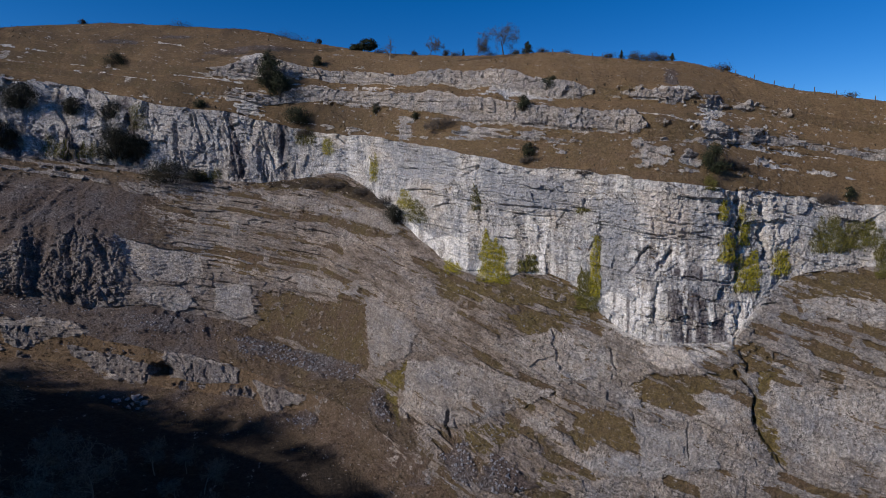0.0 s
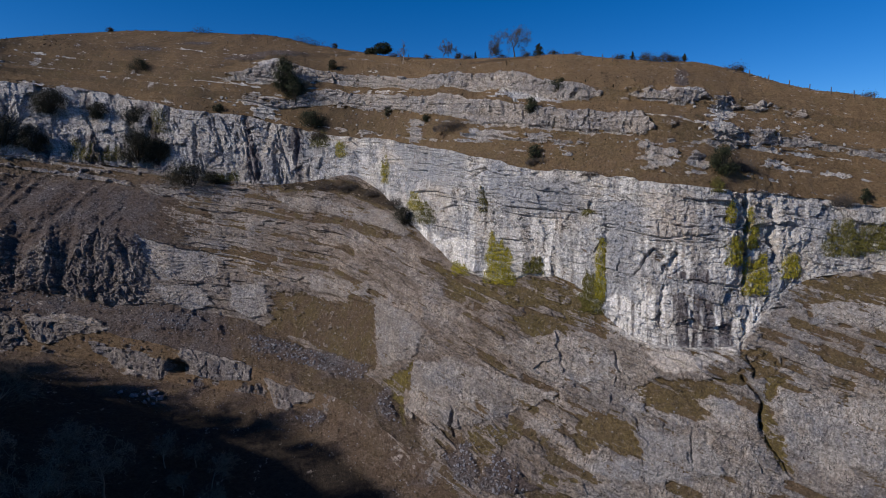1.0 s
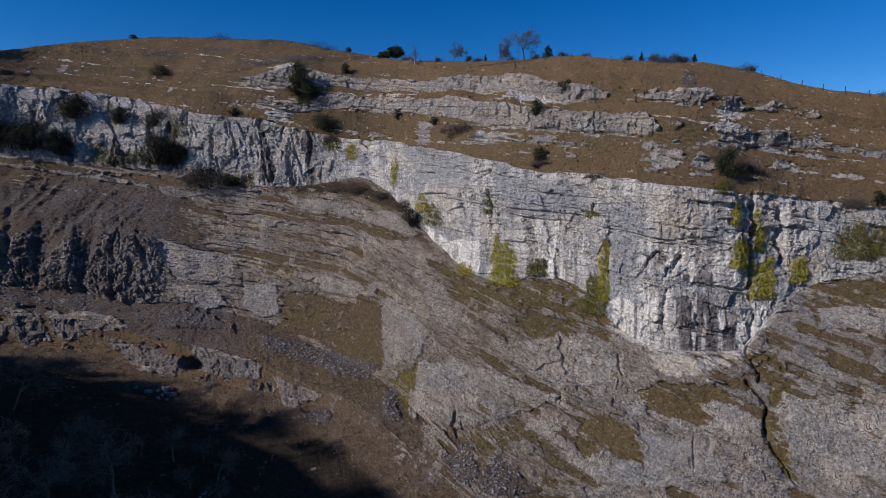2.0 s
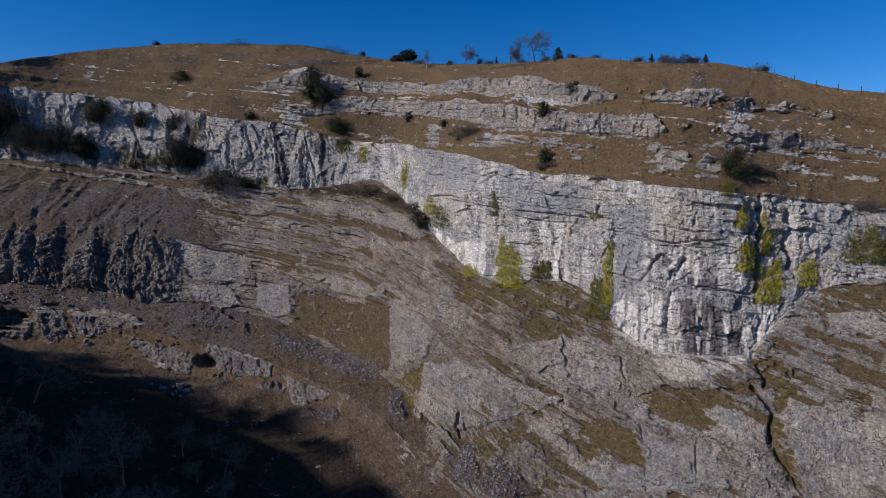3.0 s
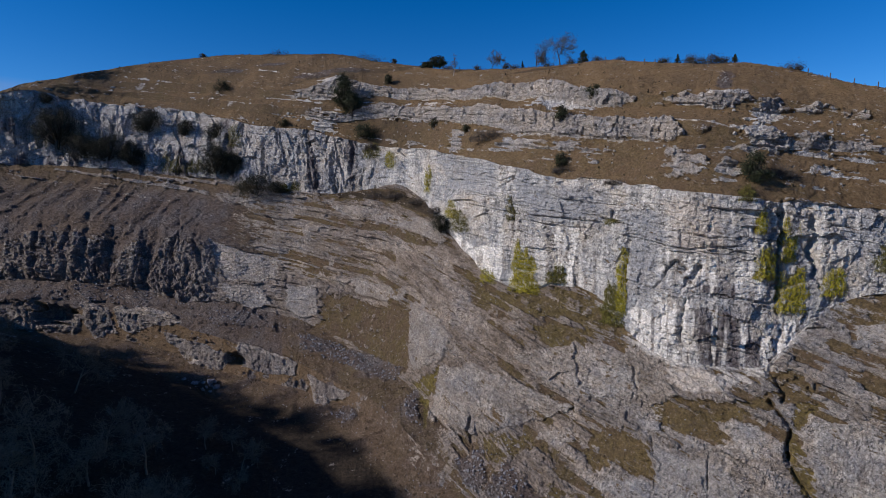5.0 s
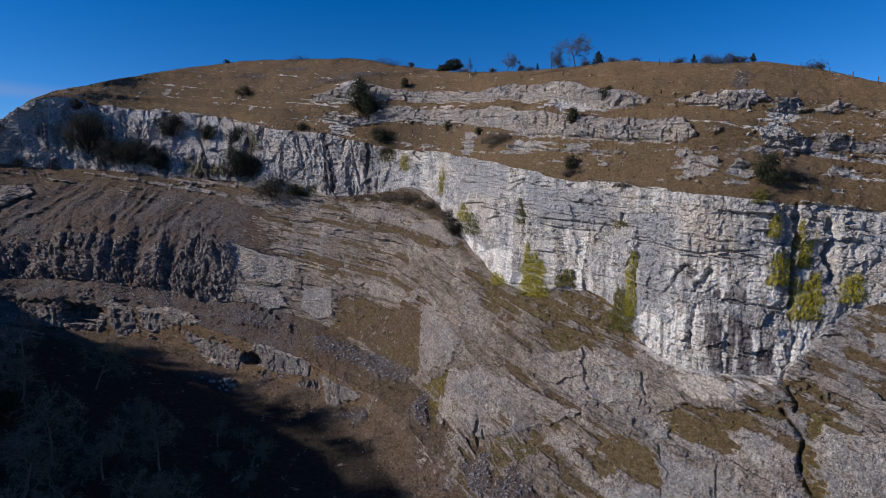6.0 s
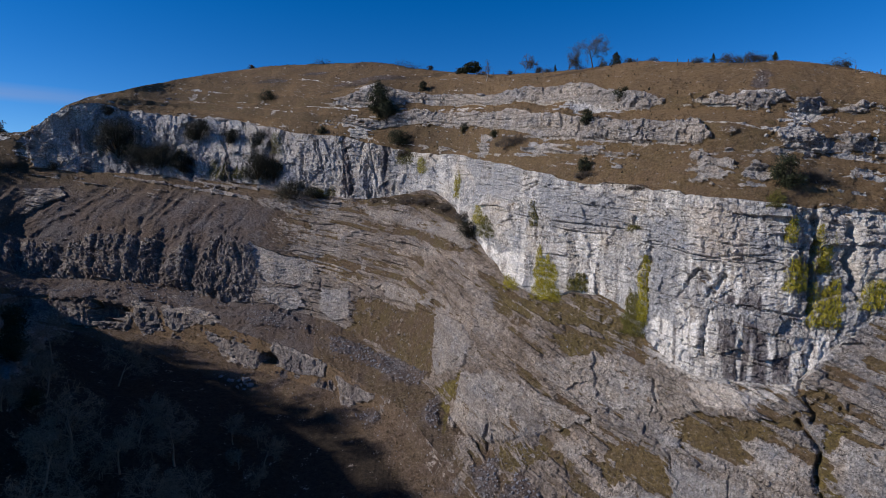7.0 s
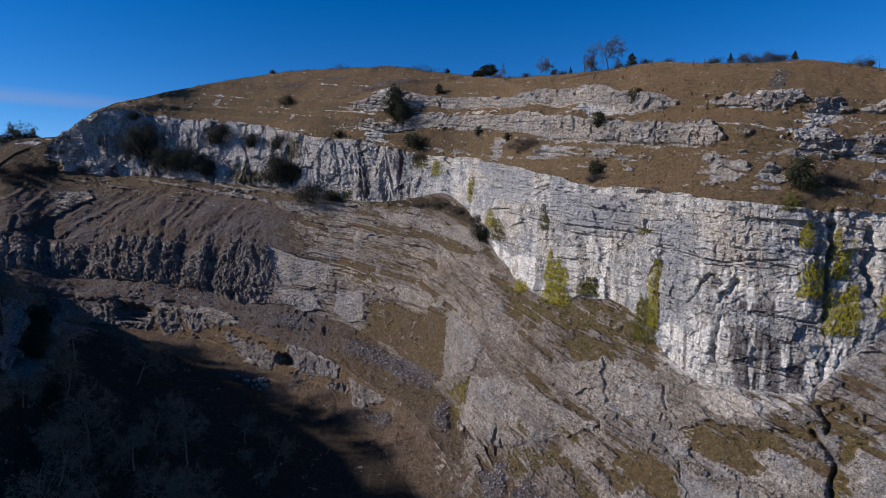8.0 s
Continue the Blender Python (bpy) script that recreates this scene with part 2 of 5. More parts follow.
# and the depth of the recess
NOTCHES = [
    (22.2, 31.2, 0.55, 8.5, 3, 3.2), (24.5, 32.0, 0.55, 6.5, 8, 2.6), (21.3, 33.0, 0.4, 4.9, 0, 1.2), (16.2, 26.4, 1.6, 0.3, 35, 0.5), (14.8, 26.8, 0.5, 2.4, -20, 1.0),
    (-2.9, 36.0, 0.4, 7.6, 0, 0.8), (-32.9, 0.4, 2.6, 1.7, 0, 4.5), (-54.8, 11.4, 3.3, 2.5, 0, 4.5), (-47.9, 9.1, 4.5, 2.9, 0, 4.5), (17.3, 19.0, 0.5, 2.2, 10, 0.9),
    (-6.8, -1.6, 0.4, 2.7, 0, 1.5), (-35.9, 23.4, 0.7, 6.4, 15, 1.1),
]
SMALL_NOTCHES = [
    (4.7, 11.5, 0.4, 3.9, 10, 0.6), (-20.6, 49.0, 0.8, 6.0, 0, 1.3), (-22.6, 46.0, 0.7, 6.0, 0, 1.6), (-34.5, 56.0, 1.2, 4.0, 0, 1.8), (-29.5, 50.0, 0.6, 6.0, 0, 1.4),
    (-40.5, 50.0, 1.0, 6.0, 0, 1.8), (-47.0, 55.0, 2.2, 5.0, 0, 2.5), (8.9, 30.0, 0.4, 8.0, 0, 0.9), (-5.5, 35.0, 0.4, 6.0, 5, 0.8),
]
HILL_SCREE = [(-24.5, 76.0, 7.0, 1.3, 6), (-21.0, 77.0, 6.0, 1.0, -4), (-33.0, 80.0, 6.0, 1.2, 0), (16.5, 60.5, 1.6, 3.0, 0), (-29.0, 82.0, 5.0, 0.9, 0)]
HEATH = [(-26.5, 73.3, 3.8, 0.6, 15), (-24.6, 74.9, 4.0, 0.7, 10), (-22.0, 75.6, 4.4, 0.8, 5), (-18.9, 76.4, 5.2, 1.0, 0), (-15.4, 76.9, 4.3, 0.8, 0), (-1.7, 69.3, 5.7, 0.6, 0), (1.4, 69.3, 2.8, 0.4, 0)]


def along(th):
    return np.radians(bear - th) * r


def patch(th, zc, hw, hh, tilt, rough=1.0, inner=0.75, shift=0.0):
    c, s = math.cos(radians(tilt)), math.sin(radians(tilt))
    a, w = along(th) + shift, z - zc
    d = np.hypot((a * c + w * s) / hw, (w * c - a * s) / hh)
    return 1 - ramp(d + rough * (0.40 * n_mid + 0.25 * n_small + 0.45 * n_bed), inner, 1.1)


def patches(rows, rough=1.0):
    out = np.zeros_like(r)
    for row in rows:
        out = np.maximum(out, patch(*row, rough))
    return out


# --- zones of the wall, outlined by bearing and height
def zone(*corners, ragged=1.0, soft=0.3, wider=0.0):
    """1 inside the outline, 0 outside, with a frayed edge."""
    p = np.array(corners, float)
    reach = (p[:, 0].max() - p[:, 0].min()) * 0.25 + 2.5
    cols = np.where((bearing > p[:, 0].min() - reach) & (bearing < p[:, 0].max() + reach))[0]
    out = np.zeros_like(r)
    if not len(cols):
        return out
    c = slice(cols[0], cols[-1] + 1)
    mid = (bearing[c] > p[:, 0].mean()).argmax() + cols[0]
    scale = math.radians(1) * r[np.argmin(np.abs(z[:, mid] - p[:, 1].mean())), mid]
    u, v = bear[:, c] * scale, z[:, c]
    near, inside = np.full(u.shape, 1e9), np.zeros(u.shape, bool)
    for (ua, va), (ub, vb) in zip(p, np.roll(p, -1, axis=0)):
        ua, ub = ua * scale, ub * scale
        k = np.clip(((u - ua) * (ub - ua) + (v - va) * (vb - va)) / ((ub - ua) ** 2 + (vb - va) ** 2 + 1e-9), 0, 1)
        near = np.minimum(near, np.hypot(u - ua - k * (ub - ua), v - va - k * (vb - va)))
        inside ^= ((va > v) != (vb > v)) & (u < (ub - ua) * (v - va) / (vb - va + 1e-9) + ua)
    d = wider + np.where(inside, near, -near) + 0.9 * (0.4 + ragged) * (0.75 * n_mid[:, c] + 0.45 * n_small[:, c] + 0.70 * n_bed[:, c] + 0.8 * n_big[:, c])
    out[:, c] = ramp(d, -soft, soft)
    return out


def highest(*masks):
    return functools.reduce(np.maximum, masks)


apron = zone((-24, 14.8), (-20.6, 14.7), (-18.2, 14.3), (-14.6, 15.9), (-14.2, 12.7), (-14.3, 8.3), (-14.3, 2.9), (-15.2, 0.8), (-17.9, 1.6), (-20.4, 3.6), (-23.1, 4.7), (-26.2, 6.1), (-24.2, 8.6), ragged=1.1, soft=0.6)
moss = highest(
    zone((-14.6, 0.6), (-13.2, 1.7), (-10.5, 6.1), (-11.3, 1.1), (-12, -3), (-12.4, -2), (-13.7, -0.5), ragged=0.5),
    zone((24.5, 11.1), (26, 11.4), (24.9, 8.9), (24.5, 7), (25.6, 4.4), (26.4, 1), (27.1, -0.9), (26.2, -1.1), (24.8, 1.8), (23.9, 4.6), (24.2, 7.4), ragged=0.4))
turf_zone = highest(
    apron, moss,
    zone((-8.4, 24.8), (-6.5, 22), (-4, 20.8), (0.3, 23.2), (6.1, 23.2), (8.2, 20.3), (9.3, 18.3), (10.2, 15.8), (7.4, 16.4), (4, 18.3), (0.3, 18.7), (-3.4, 17.9), (-6.5, 18.5), ragged=1.3),
    zone((11.7, 6.8), (12.7, 8.3), (17.8, 9.9), (22.1, 11.2), (22.5, 10.5), (20.8, 9.2), (18.4, 7.1), (19.6, 5.1), (16, 5), (13.3, 5.3), ragged=0.9),
    zone((25.6, 23.5), (27.4, 25.6), (30.6, 25.9), (36, 25.9), (36, 21.5), (30.7, 21.5), (28.3, 21.2), (25.9, 22.2)),
    zone((7.8, 2.6), (10.6, 3.8), (12.6, 1.7), (12.8, -1.3), (9.2, -1.2), (6.8, -3.5), (5.6, -1.1), (6.6, 2.1), ragged=1.3),
    zone((-5.6, -2.4), (-0.1, 0.2), (0.4, -1), (-1.8, -3.2), (-5.2, -3.7), ragged=0.8),
    zone((1.6, -4.4), (8.1, -5.1), (10.5, -5.2), (1.5, -7.1), ragged=0.7),
    zone((22.3, 14.2), (24.5, 14.7), (25, 12), (23.6, 11.6)),
    zone((0.4, 15.7), (3.3, 17.6), (6.3, 15.2), (5.2, 13.2), (1.7, 13.2), ragged=1.4),
    zone((-21, 31.9), (-18.2, 33.1), (-15.2, 31.6), (-10.8, 28.8), (-12, 27.9), (-17, 29.4)),
    zone((-24.5, 40.5), (-18.5, 41.6), (-14.5, 40.4), (-9.5, 34.0), (-13.0, 34.6), (-18.2, 38.2), (-24.0, 38.0), ragged=0.9))
brambles = zone((-22.5, 40.3), (-18.5, 41.2), (-14.5, 40.0), (-8.2, 31.0), (-9.4, 30.4), (-13.0, 35.6), (-18.2, 38.8), (-22.0, 38.8), ragged=0.9)
hung = zone((-35.1, 28.4), (-31.9, 24.8), (-28.7, 23.5), (-28.1, 17.8), (-29.8, 16.7), (-33.4, 17.5), (-34.4, 20.7), ragged=0.5, soft=0.15)
pillar = zone((-14.3, 15.4), (-10.9, 14.7), (-9.3, 11.8), (-10.2, 7.4), (-13.7, 2.8), (-14.1, 8.4), ragged=0.4, soft=0.15)
great_slab = zone((-10.5, 6.1), (-6.4, 8.2), (4.2, 4.9), (1.1, 1.4), (-1.9, 0.3), (-6.2, -2.9), (-8.8, -1.8), (-11.7, -2.8), (-11.2, 1.2), ragged=0.5, soft=0.15)
band = zone((-24, 36.9), (-19.3, 36.5), (-13.1, 33.6), (-9, 29.8), (-10.8, 28.8), (-15.2, 31.6), (-20.4, 33.1), ragged=0.4, soft=0.15)
blue_slab = highest(
    zone((13, 2.1), (17.7, 2.1), (20.8, -0.4), (20.8, -2.4), (13.2, -4.6), ragged=0.6, soft=0.15),
    zone((6.9, -3.3), (12.5, -2), (13, -4), (11.1, -5.1), (7.5, -4.7), ragged=0.4, soft=0.15),
    zone((11, 5), (13.3, 5.7), (12.9, 4.4), (11.8, 4), ragged=0.3, soft=0.15),
    zone((-16.6, 18.6), (-14.4, 18.8), (-14.6, 15.9), (-16.6, 15.0), ragged=0.3, soft=0.15))
blocks_out = highest(
    zone((-27.5, 16.2), (-24.3, 16.8), (-24.3, 9.7), (-25.8, 8.1), (-27.7, 11), ragged=0.6, soft=0.15),
    zone((-34, 16.5), (-29.9, 15.4), (-29.1, 11.3), (-30.9, 10.4), (-33, 12.9), ragged=0.6, soft=0.15),
    zone((-20.7, 18.9), (-14.4, 18.8), (-14.6, 15.9), (-17.9, 14.4), (-20.1, 15.7), ragged=0.5, soft=0.15),
    zone((0.6, 0.9), (4.2, 2), (4.9, 0.5), (2.5, -0.9), (0.3, -0.5), ragged=0.3, soft=0.15),
    zone((27.6, 21.8), (36, 20.9), (36, 19.4), (28, 18.9), ragged=0.5, soft=0.15))
smooth_slab = highest(
    zone((-1.9, 11.1), (4.6, 14.8), (10.5, 11.9), (11.1, 7.8), (7.7, 7.8), (4.2, 6.5), ragged=0.7, soft=0.2),
    zone((25.7, 9.1), (31.4, 9.6), (38, 9.6), (38, 0), (32, 1.1), (27.7, -0.7), (26.2, 4.6), ragged=0.7, soft=0.2),
    zone((19, 7.2), (22.3, 7.3), (23.9, 4.6), (21.4, 3.9), (19.6, 5.1), ragged=0.6, soft=0.2))
sill = zone((13.3, 13.2), (17.7, 13.4), (22.4, 14.9), (20.2, 13), (17.8, 10.9), (14.8, 10.8), ragged=0.8)
quarried = highest(
    zone((-45.8, 11.6), (-44.0, 10.6), (-43.4, 5.1), (-45.1, 4.2), (-45.8, 7.8), ragged=0.2, soft=0.15, wider=0.5),
    zone((-43.3, 10.5), (-39.1, 9.9), (-37.7, 8.0), (-40.1, 7.0), (-41.9, 5.1), (-43.1, 6.4), ragged=0.4, soft=0.15, wider=0.5),
    zone((-39.2, 5.3), (-35.9, 3.4), (-33.5, 0.5), (-34.2, -1.9), (-37.3, 0.0), (-39.0, 3.0), ragged=0.4, soft=0.15, wider=0.5),
    zone((-32.4, 4.3), (-30.0, 2.4), (-26.4, 1.0), (-26.7, -1.3), (-29.6, -1.6), (-32.7, -0.5), ragged=0.2, soft=0.15, wider=0.5),
    zone((-25.3, -0.9), (-23.1, -2.8), (-20.7, -2.5), (-21.5, -4.3), (-24.3, -4.7), ragged=0.3, soft=0.15, wider=0.5),
    zone((-57.4, 17.2), (-55.8, 15.0), (-52.9, 11.8), (-49.6, 9.6), (-46.1, 9.1), (-46.5, 5.5), (-50.2, 6.5), (-52.9, 7.3), (-56.2, 10.8), ragged=0.5, soft=0.15, wider=0.5),
    zone((-57.8, 38.3), (-55.9, 41.1), (-51.6, 43.7), (-51.1, 40.7), (-54.2, 35.7), (-56.8, 30.4), (-57.7, 32.5), ragged=0.6, soft=0.2))
slab_zone = highest(hung, pillar, great_slab, band, blue_slab, blocks_out, smooth_slab)
heap_zone = highest(
    zone((-26.5, 5.7), (-23.1, 4.7), (-19.8, 3.7), (-15.1, 2.5), (-15.3, 0.1), (-18.3, -0.2), (-23.2, 1.3), (-26.1, 3.4), ragged=0.8),
    zone((-37.1, 10.5), (-33, 10.7), (-28.8, 7.6), (-28.7, 6), (-33.2, 6.8), (-36.6, 8.2)),
    zone((-46.4, 15.8), (-41.6, 15.3), (-38.9, 13.8), (-36.6, 10.6), (-41.8, 10.9), (-45.5, 13)),
    zone((-56, 17), (-49.8, 15.5), (-47.6, 15.5), (-47.0, 13.2), (-55, 13.5)),
    zone((-14.5, -0.6), (-13, 0.3), (-12.8, -2.4), (-13.7, -3.5), (-14.6, -1.7), ragged=0.5),
    zone((-4.8, -7.2), (-2.5, -3.9), (0.2, -5.3), (2.1, -6.9), (-4.7, -8.6), ragged=0.4),
    zone((-8.4, -5.5), (-5.5, -3.9), (-4.7, -5.9), (-5.5, -8.2), (-7.1, -7.4), ragged=0.5),
    zone((-22.9, -5.7), (-20.8, -4.5), (-19.7, -5.8), (-21.4, -6.7), ragged=0.5))
white_zone = highest(
    zone((-9.7, 32.1), (-7.3, 29.2), (-5.2, 25), (-3.2, 21.3), (-5.9, 21.1), (-7.8, 24.4), (-9, 28.6)),
    zone((11.7, 24), (14.8, 25), (14.5, 17.1), (12.5, 17.3), (9.6, 19.3), (9, 21.1)),
    zone((14.6, 30.4), (21.9, 28.8), (22, 24.4), (14.9, 24.7)),
    zone((19.3, 21.1), (24.3, 21.4), (24.3, 17.6), (21.9, 14.8), (19.4, 18)),
    zone((9.1, 19.2), (14.6, 15.3), (14.1, 12.4), (10.2, 15.6)),
    zone((12.2, 31.6), (14.7, 30.1), (13.8, 25.6), (11.6, 26.1)),
    zone((1.4, 33.6), (4.1, 33.7), (4.4, 23.7), (2.4, 23.3)),
    zone((-8.4, 28.7), (-4.5, 28.6), (-2, 22.5), (-4.5, 23.2)))
cool_zone = highest(
    zone((8.8, 36.8), (12.3, 36.5), (12.4, 20.1), (9.2, 22.2), soft=0.8),
    zone((-12.3, 49.1), (-4.7, 45.4), (-5.2, 39.8), (-9.7, 40.9), soft=1.0),
    zone((-2.1, 41.7), (7.1, 40.3), (6.5, 34.9), (-0.7, 35.4), soft=1.0))
warm_zone = highest(zone((12.8, 38.4), (16.9, 39.3), (17.6, 31.4), (14.2, 30.9), soft=0.8), zone((13.3, 13.2), (17.7, 13.4), (18.4, 10.4), (14.3, 10.8), soft=0.5))
seep_zone = highest(
    zone((15, 21.5), (17.4, 23.5), (19.3, 21.1), (19.9, 18.1), (22.1, 19), (21.5, 14.7), (17.7, 14.3), (14.6, 14.3), (15.1, 18.2), ragged=0.8),
    zone((15.4, 27.1), (19.1, 26.1), (19.3, 24.6), (15.8, 24), ragged=0.8))

# --- beds: uneven thickness, each broken into lengths that stand proud or lie back
warp_s = S + 0.8 * n_mid + 0.3 * n_small
warp_b = BED + 0.9 * n_big + 0.25 * n_mid + 0.10 * n_small
bed_edges = np.cumsum(np.r_[-80.0, 0.40 + 1.5 * hashed(np.arange(190), 77) ** 1.8])
i_bed = np.clip(np.searchsorted(bed_edges, warp_b) - 1, 0, len(bed_edges) - 2)
low, high = bed_edges[i_bed], bed_edges[i_bed + 1]
to_bed = np.minimum(warp_b - low, high - warp_b)
u = warp_s / (4.0 + 9.0 * hashed(i_bed, 5)) + 7 * hashed(i_bed, 6)
bed_out = hashed(i_bed, np.floor(u), 9) - 0.5 + 0.35 * (hashed(i_bed, 11) - 0.5)
bed_out = bed_out * (1 - ramp(np.abs(u - np.floor(u) - 0.5), 0.38, 0.5))
groove = np.exp(-(to_bed / 0.13) ** 2)

# --- where bare rock shows, 0 to 1
stripe = fbm(S / 26, BED / 0.95, 0 * S, 21, 3) + 0.35 * n_mid
ends = bear + 1.6 * n_mid + 1.0 * n_small                    # frayed ends of ledges and aprons
bedded_rock = ramp(0.9 * bed_out + 0.45 * stripe + 0.30 * n_mid + 0.15 * n_small, -0.48, -0.12)
rock = np.zeros_like(r)
rock += seg_is(FACE) * 1.0
rock += seg_is(LEDGE) * np.clip(window(ends + 3.5 * np.abs(FR - 0.62), -22, 13.8, 0.5) + 0.9 * ramp(n_mid + 0.6 * n_small + 0.5 * (FR < 0.6), -0.15, 0.25) * window(bear, 19, 40, 1) + 0.5 * ramp(n_mid, 0.25, 0.5), 0, 1)
rock += seg_is(CRAG) * np.clip(window(ends + 3.5 * np.abs(FR - 0.62), -25, 9.3, 0.5) + window(ends, 12.5, 17, 0.5) + 0.6 * ramp(n_mid + 0.4 * n_small, 0.25, 0.45), 0, 1)
rock += seg_is(BENCH, BENCH2) * 0.8 * ramp(stripe + 0.5 * n_small, 0.36, 0.52)
rock += seg_is(HILL) * 0.7 * ramp(stripe + 0.4 * n_small, 0.62, 0.75) * ramp(FR, 0.95, 0.3)
rock += seg_is(LOWER) * (window(bear, -70, -24, 2) * (0.8 * ramp(n_mid + 0.5 * n_small + 0.5 * n_big, -0.10, 0.15)) + 0.6 * window(bear, -24, -8, 2) * ramp(n_mid + 0.6 * n_small, 0.1, 0.3) + window(bear, -8, 60, 2) * bedded_rock)
rock += seg_is(TERRACE) * window(bear, -10, 60, 2.5) * bedded_rock
rock += seg_is(FLUTES) * (window(bear, -70, -22, 2) + window(bear, -22, 60, 2) * bedded_rock)
scree_slope = window(bear, -70, -31, 3.5)
rock += seg_is(BEDDED) * ((1 - scree_slope) * bedded_rock + scree_slope * ramp(bed_out + stripe + 0.3 * n_small, 0.25, 0.45) * ramp(FR, 0.45, 0.85))
not_face = 1 - seg_is(FACE)
gutter = np.abs(vnoise((S - 0.10 * z + 0.7 * n_mid + 0.2 * n_small) / 3.0, z / 30, 0 * S, 35))
runnels = np.clip(gutter * 4.2, 0, 1) - 1 + 0.35 * (np.clip(np.abs(vnoise((S - 0.10 * z + 0.5 * n_mid) / 1.3, z / 14, 0 * S, 36)) * 3, 0, 1) - 1)     # sharp gullies between blunt ribs
buried = seg_is(FLUTES) * window(bear, -70, -35, 1.0) * ramp(FR + 0.30 * n_mid - 0.25 * runnels + 0.15 * n_small, 0.72, 1.15)
rock = rock * (1 - 0.9 * buried)
foot = seg_is(BEDDED) * window(bear, 5, 27, 2) * ramp(FR + 0.22 * n_mid + 0.12 * n_small, 0.78, 0.94)     # clean rock at the foot of the face
rock = highest(rock, foot, sill, not_face * quarried)
wooded = 1 - ramp(bear + 1.2 * n_mid + 0.5 * n_small, -54.6, -53.2)
rock = rock * (1 - seg_is(BEDDED, FACE) * wooded * ramp(z, 20, 34))
outcrops = patches(ROCK_PATCHES, 1.6)
rock = np.maximum(rock, outcrops)
rock = np.clip(rock * (1 - not_face * turf_zone * np.clip(1.0 - 0.60 * ramp(0.7 * bed_out + stripe + 0.7 * n_small, 0.05, 0.45) * (1 - apron), 0, 1)), 0, 1)
rock = np.maximum(rock, not_face * slab_zone * (0.75 + 0.5 * n_mid))
rock = np.maximum(rock, 0.75 * apron * ramp(n_small + 0.7 * n_mid, 0.25, 0.45) * window(ends, -24, -17, 1))
heaps = heap_zone * ramp(n_mid + 0.8 * n_big + 0.3 * n_small, -0.9, -0.4) * not_face
rock *= 1 - heaps
# --- loose stone, 0 to 1
scree = seg_is(TERRACE) * window(bear, -70, -13, 2) * ramp(n_big + 0.4 * n_mid + 0.6 * (bear < -28), -0.35, 0.1)
scree += seg_is(BEDDED) * scree_slope * ramp(1 - FR, 0.05, 0.5) * (1.1 + 0.5 * n_big)
scree += seg_is(FLOOR_C) * 0.5 * ramp(n_mid, 0.1, 0.5)
scree += 1.5 * buried
scree = np.clip(highest(scree * 0.85 * (1 - turf_zone), heaps, 0.9 * patches(HILL_SCREE)), 0, 1)

# --- relief
columns = 1 - np.abs(vnoise(warp_s / 2.6, z / 15, 0 * S, 31)) * 2
columns2 = 1 - np.abs(vnoise(warp_s / 6.5, z / 26, 0 * S, 33)) * 2
left_wall = window(bear, -70, -19, 2.5)
right_wall = window(bear, 20.5, 60, 1.0)
smooth_wall = np.clip(1 - left_wall - right_wall, 0, 1)
face = seg_is(FACE)
flut = seg_is(FLUTES) * window(bear, -70, -34.6, 0.6)
edge_fade = face * window(FR, 0.10, 0.97, 0.07) + (1 - face)
calm = face * smooth_wall
upright = np.clip(seg_is(LOWER) * left_wall + flut, 0, 1)            # steps broken along upright joints
massive = np.cumsum(np.r_[-80.0, 1.6 + 3.2 * hashed(np.arange(70), 177)])      # thick beds of the main face
i_m = np.clip(np.searchsorted(massive, warp_b + 0.5 * n_mid) - 1, 0, len(massive) - 2)
to_bed_m = np.minimum(np.abs(warp_b + 0.5 * n_mid - massive[i_m]), np.abs(massive[i_m + 1] - warp_b - 0.5 * n_mid))
u_m = (warp_s + 0.25 * z * (hashed(i_m, 181) - 0.5)) / (5.0 + 9.0 * hashed(i_m, 179)) + 5 * hashed(i_m, 183)
to_joint_m = np.minimum(u_m - np.floor(u_m), 1 - u_m + np.floor(u_m)) * 7.0
slab = 0.55 * (hashed(i_m, np.floor(u_m), 185) - 0.5) + 0.5 * (hashed(i_m, 187) - 0.5)
crack = np.maximum(np.exp(-(to_bed_m / 0.14) ** 2) * ramp(n_big + 0.8 * n_mid, -0.25, 0.2), 0.8 * np.exp(-(to_joint_m / 0.14) ** 2) * ramp(n_mid - 0.5 * n_big, 0.0, 0.35))
post_s = warp_s + 0.35 * n_mid + 0.12 * z * vnoise(S / 18, 0 * S, 0 * S, 191)
post_edges = np.cumsum(np.r_[-150.0, 0.7 + 3.2 * hashed(np.arange(220), 193) ** 1.8])
i_p = np.clip(np.searchsorted(post_edges, post_s) - 1, 0, len(post_edges) - 2)
to_post = np.minimum(post_s - post_edges[i_p], post_edges[i_p + 1] - post_s)
split = np.exp(-(to_post / 0.16) ** 2) * ramp(n_mid + 0.5 * n_small + 0.4 * vnoise(S / 3, z / 5, 0 * S, 203), -0.35, 0.25)


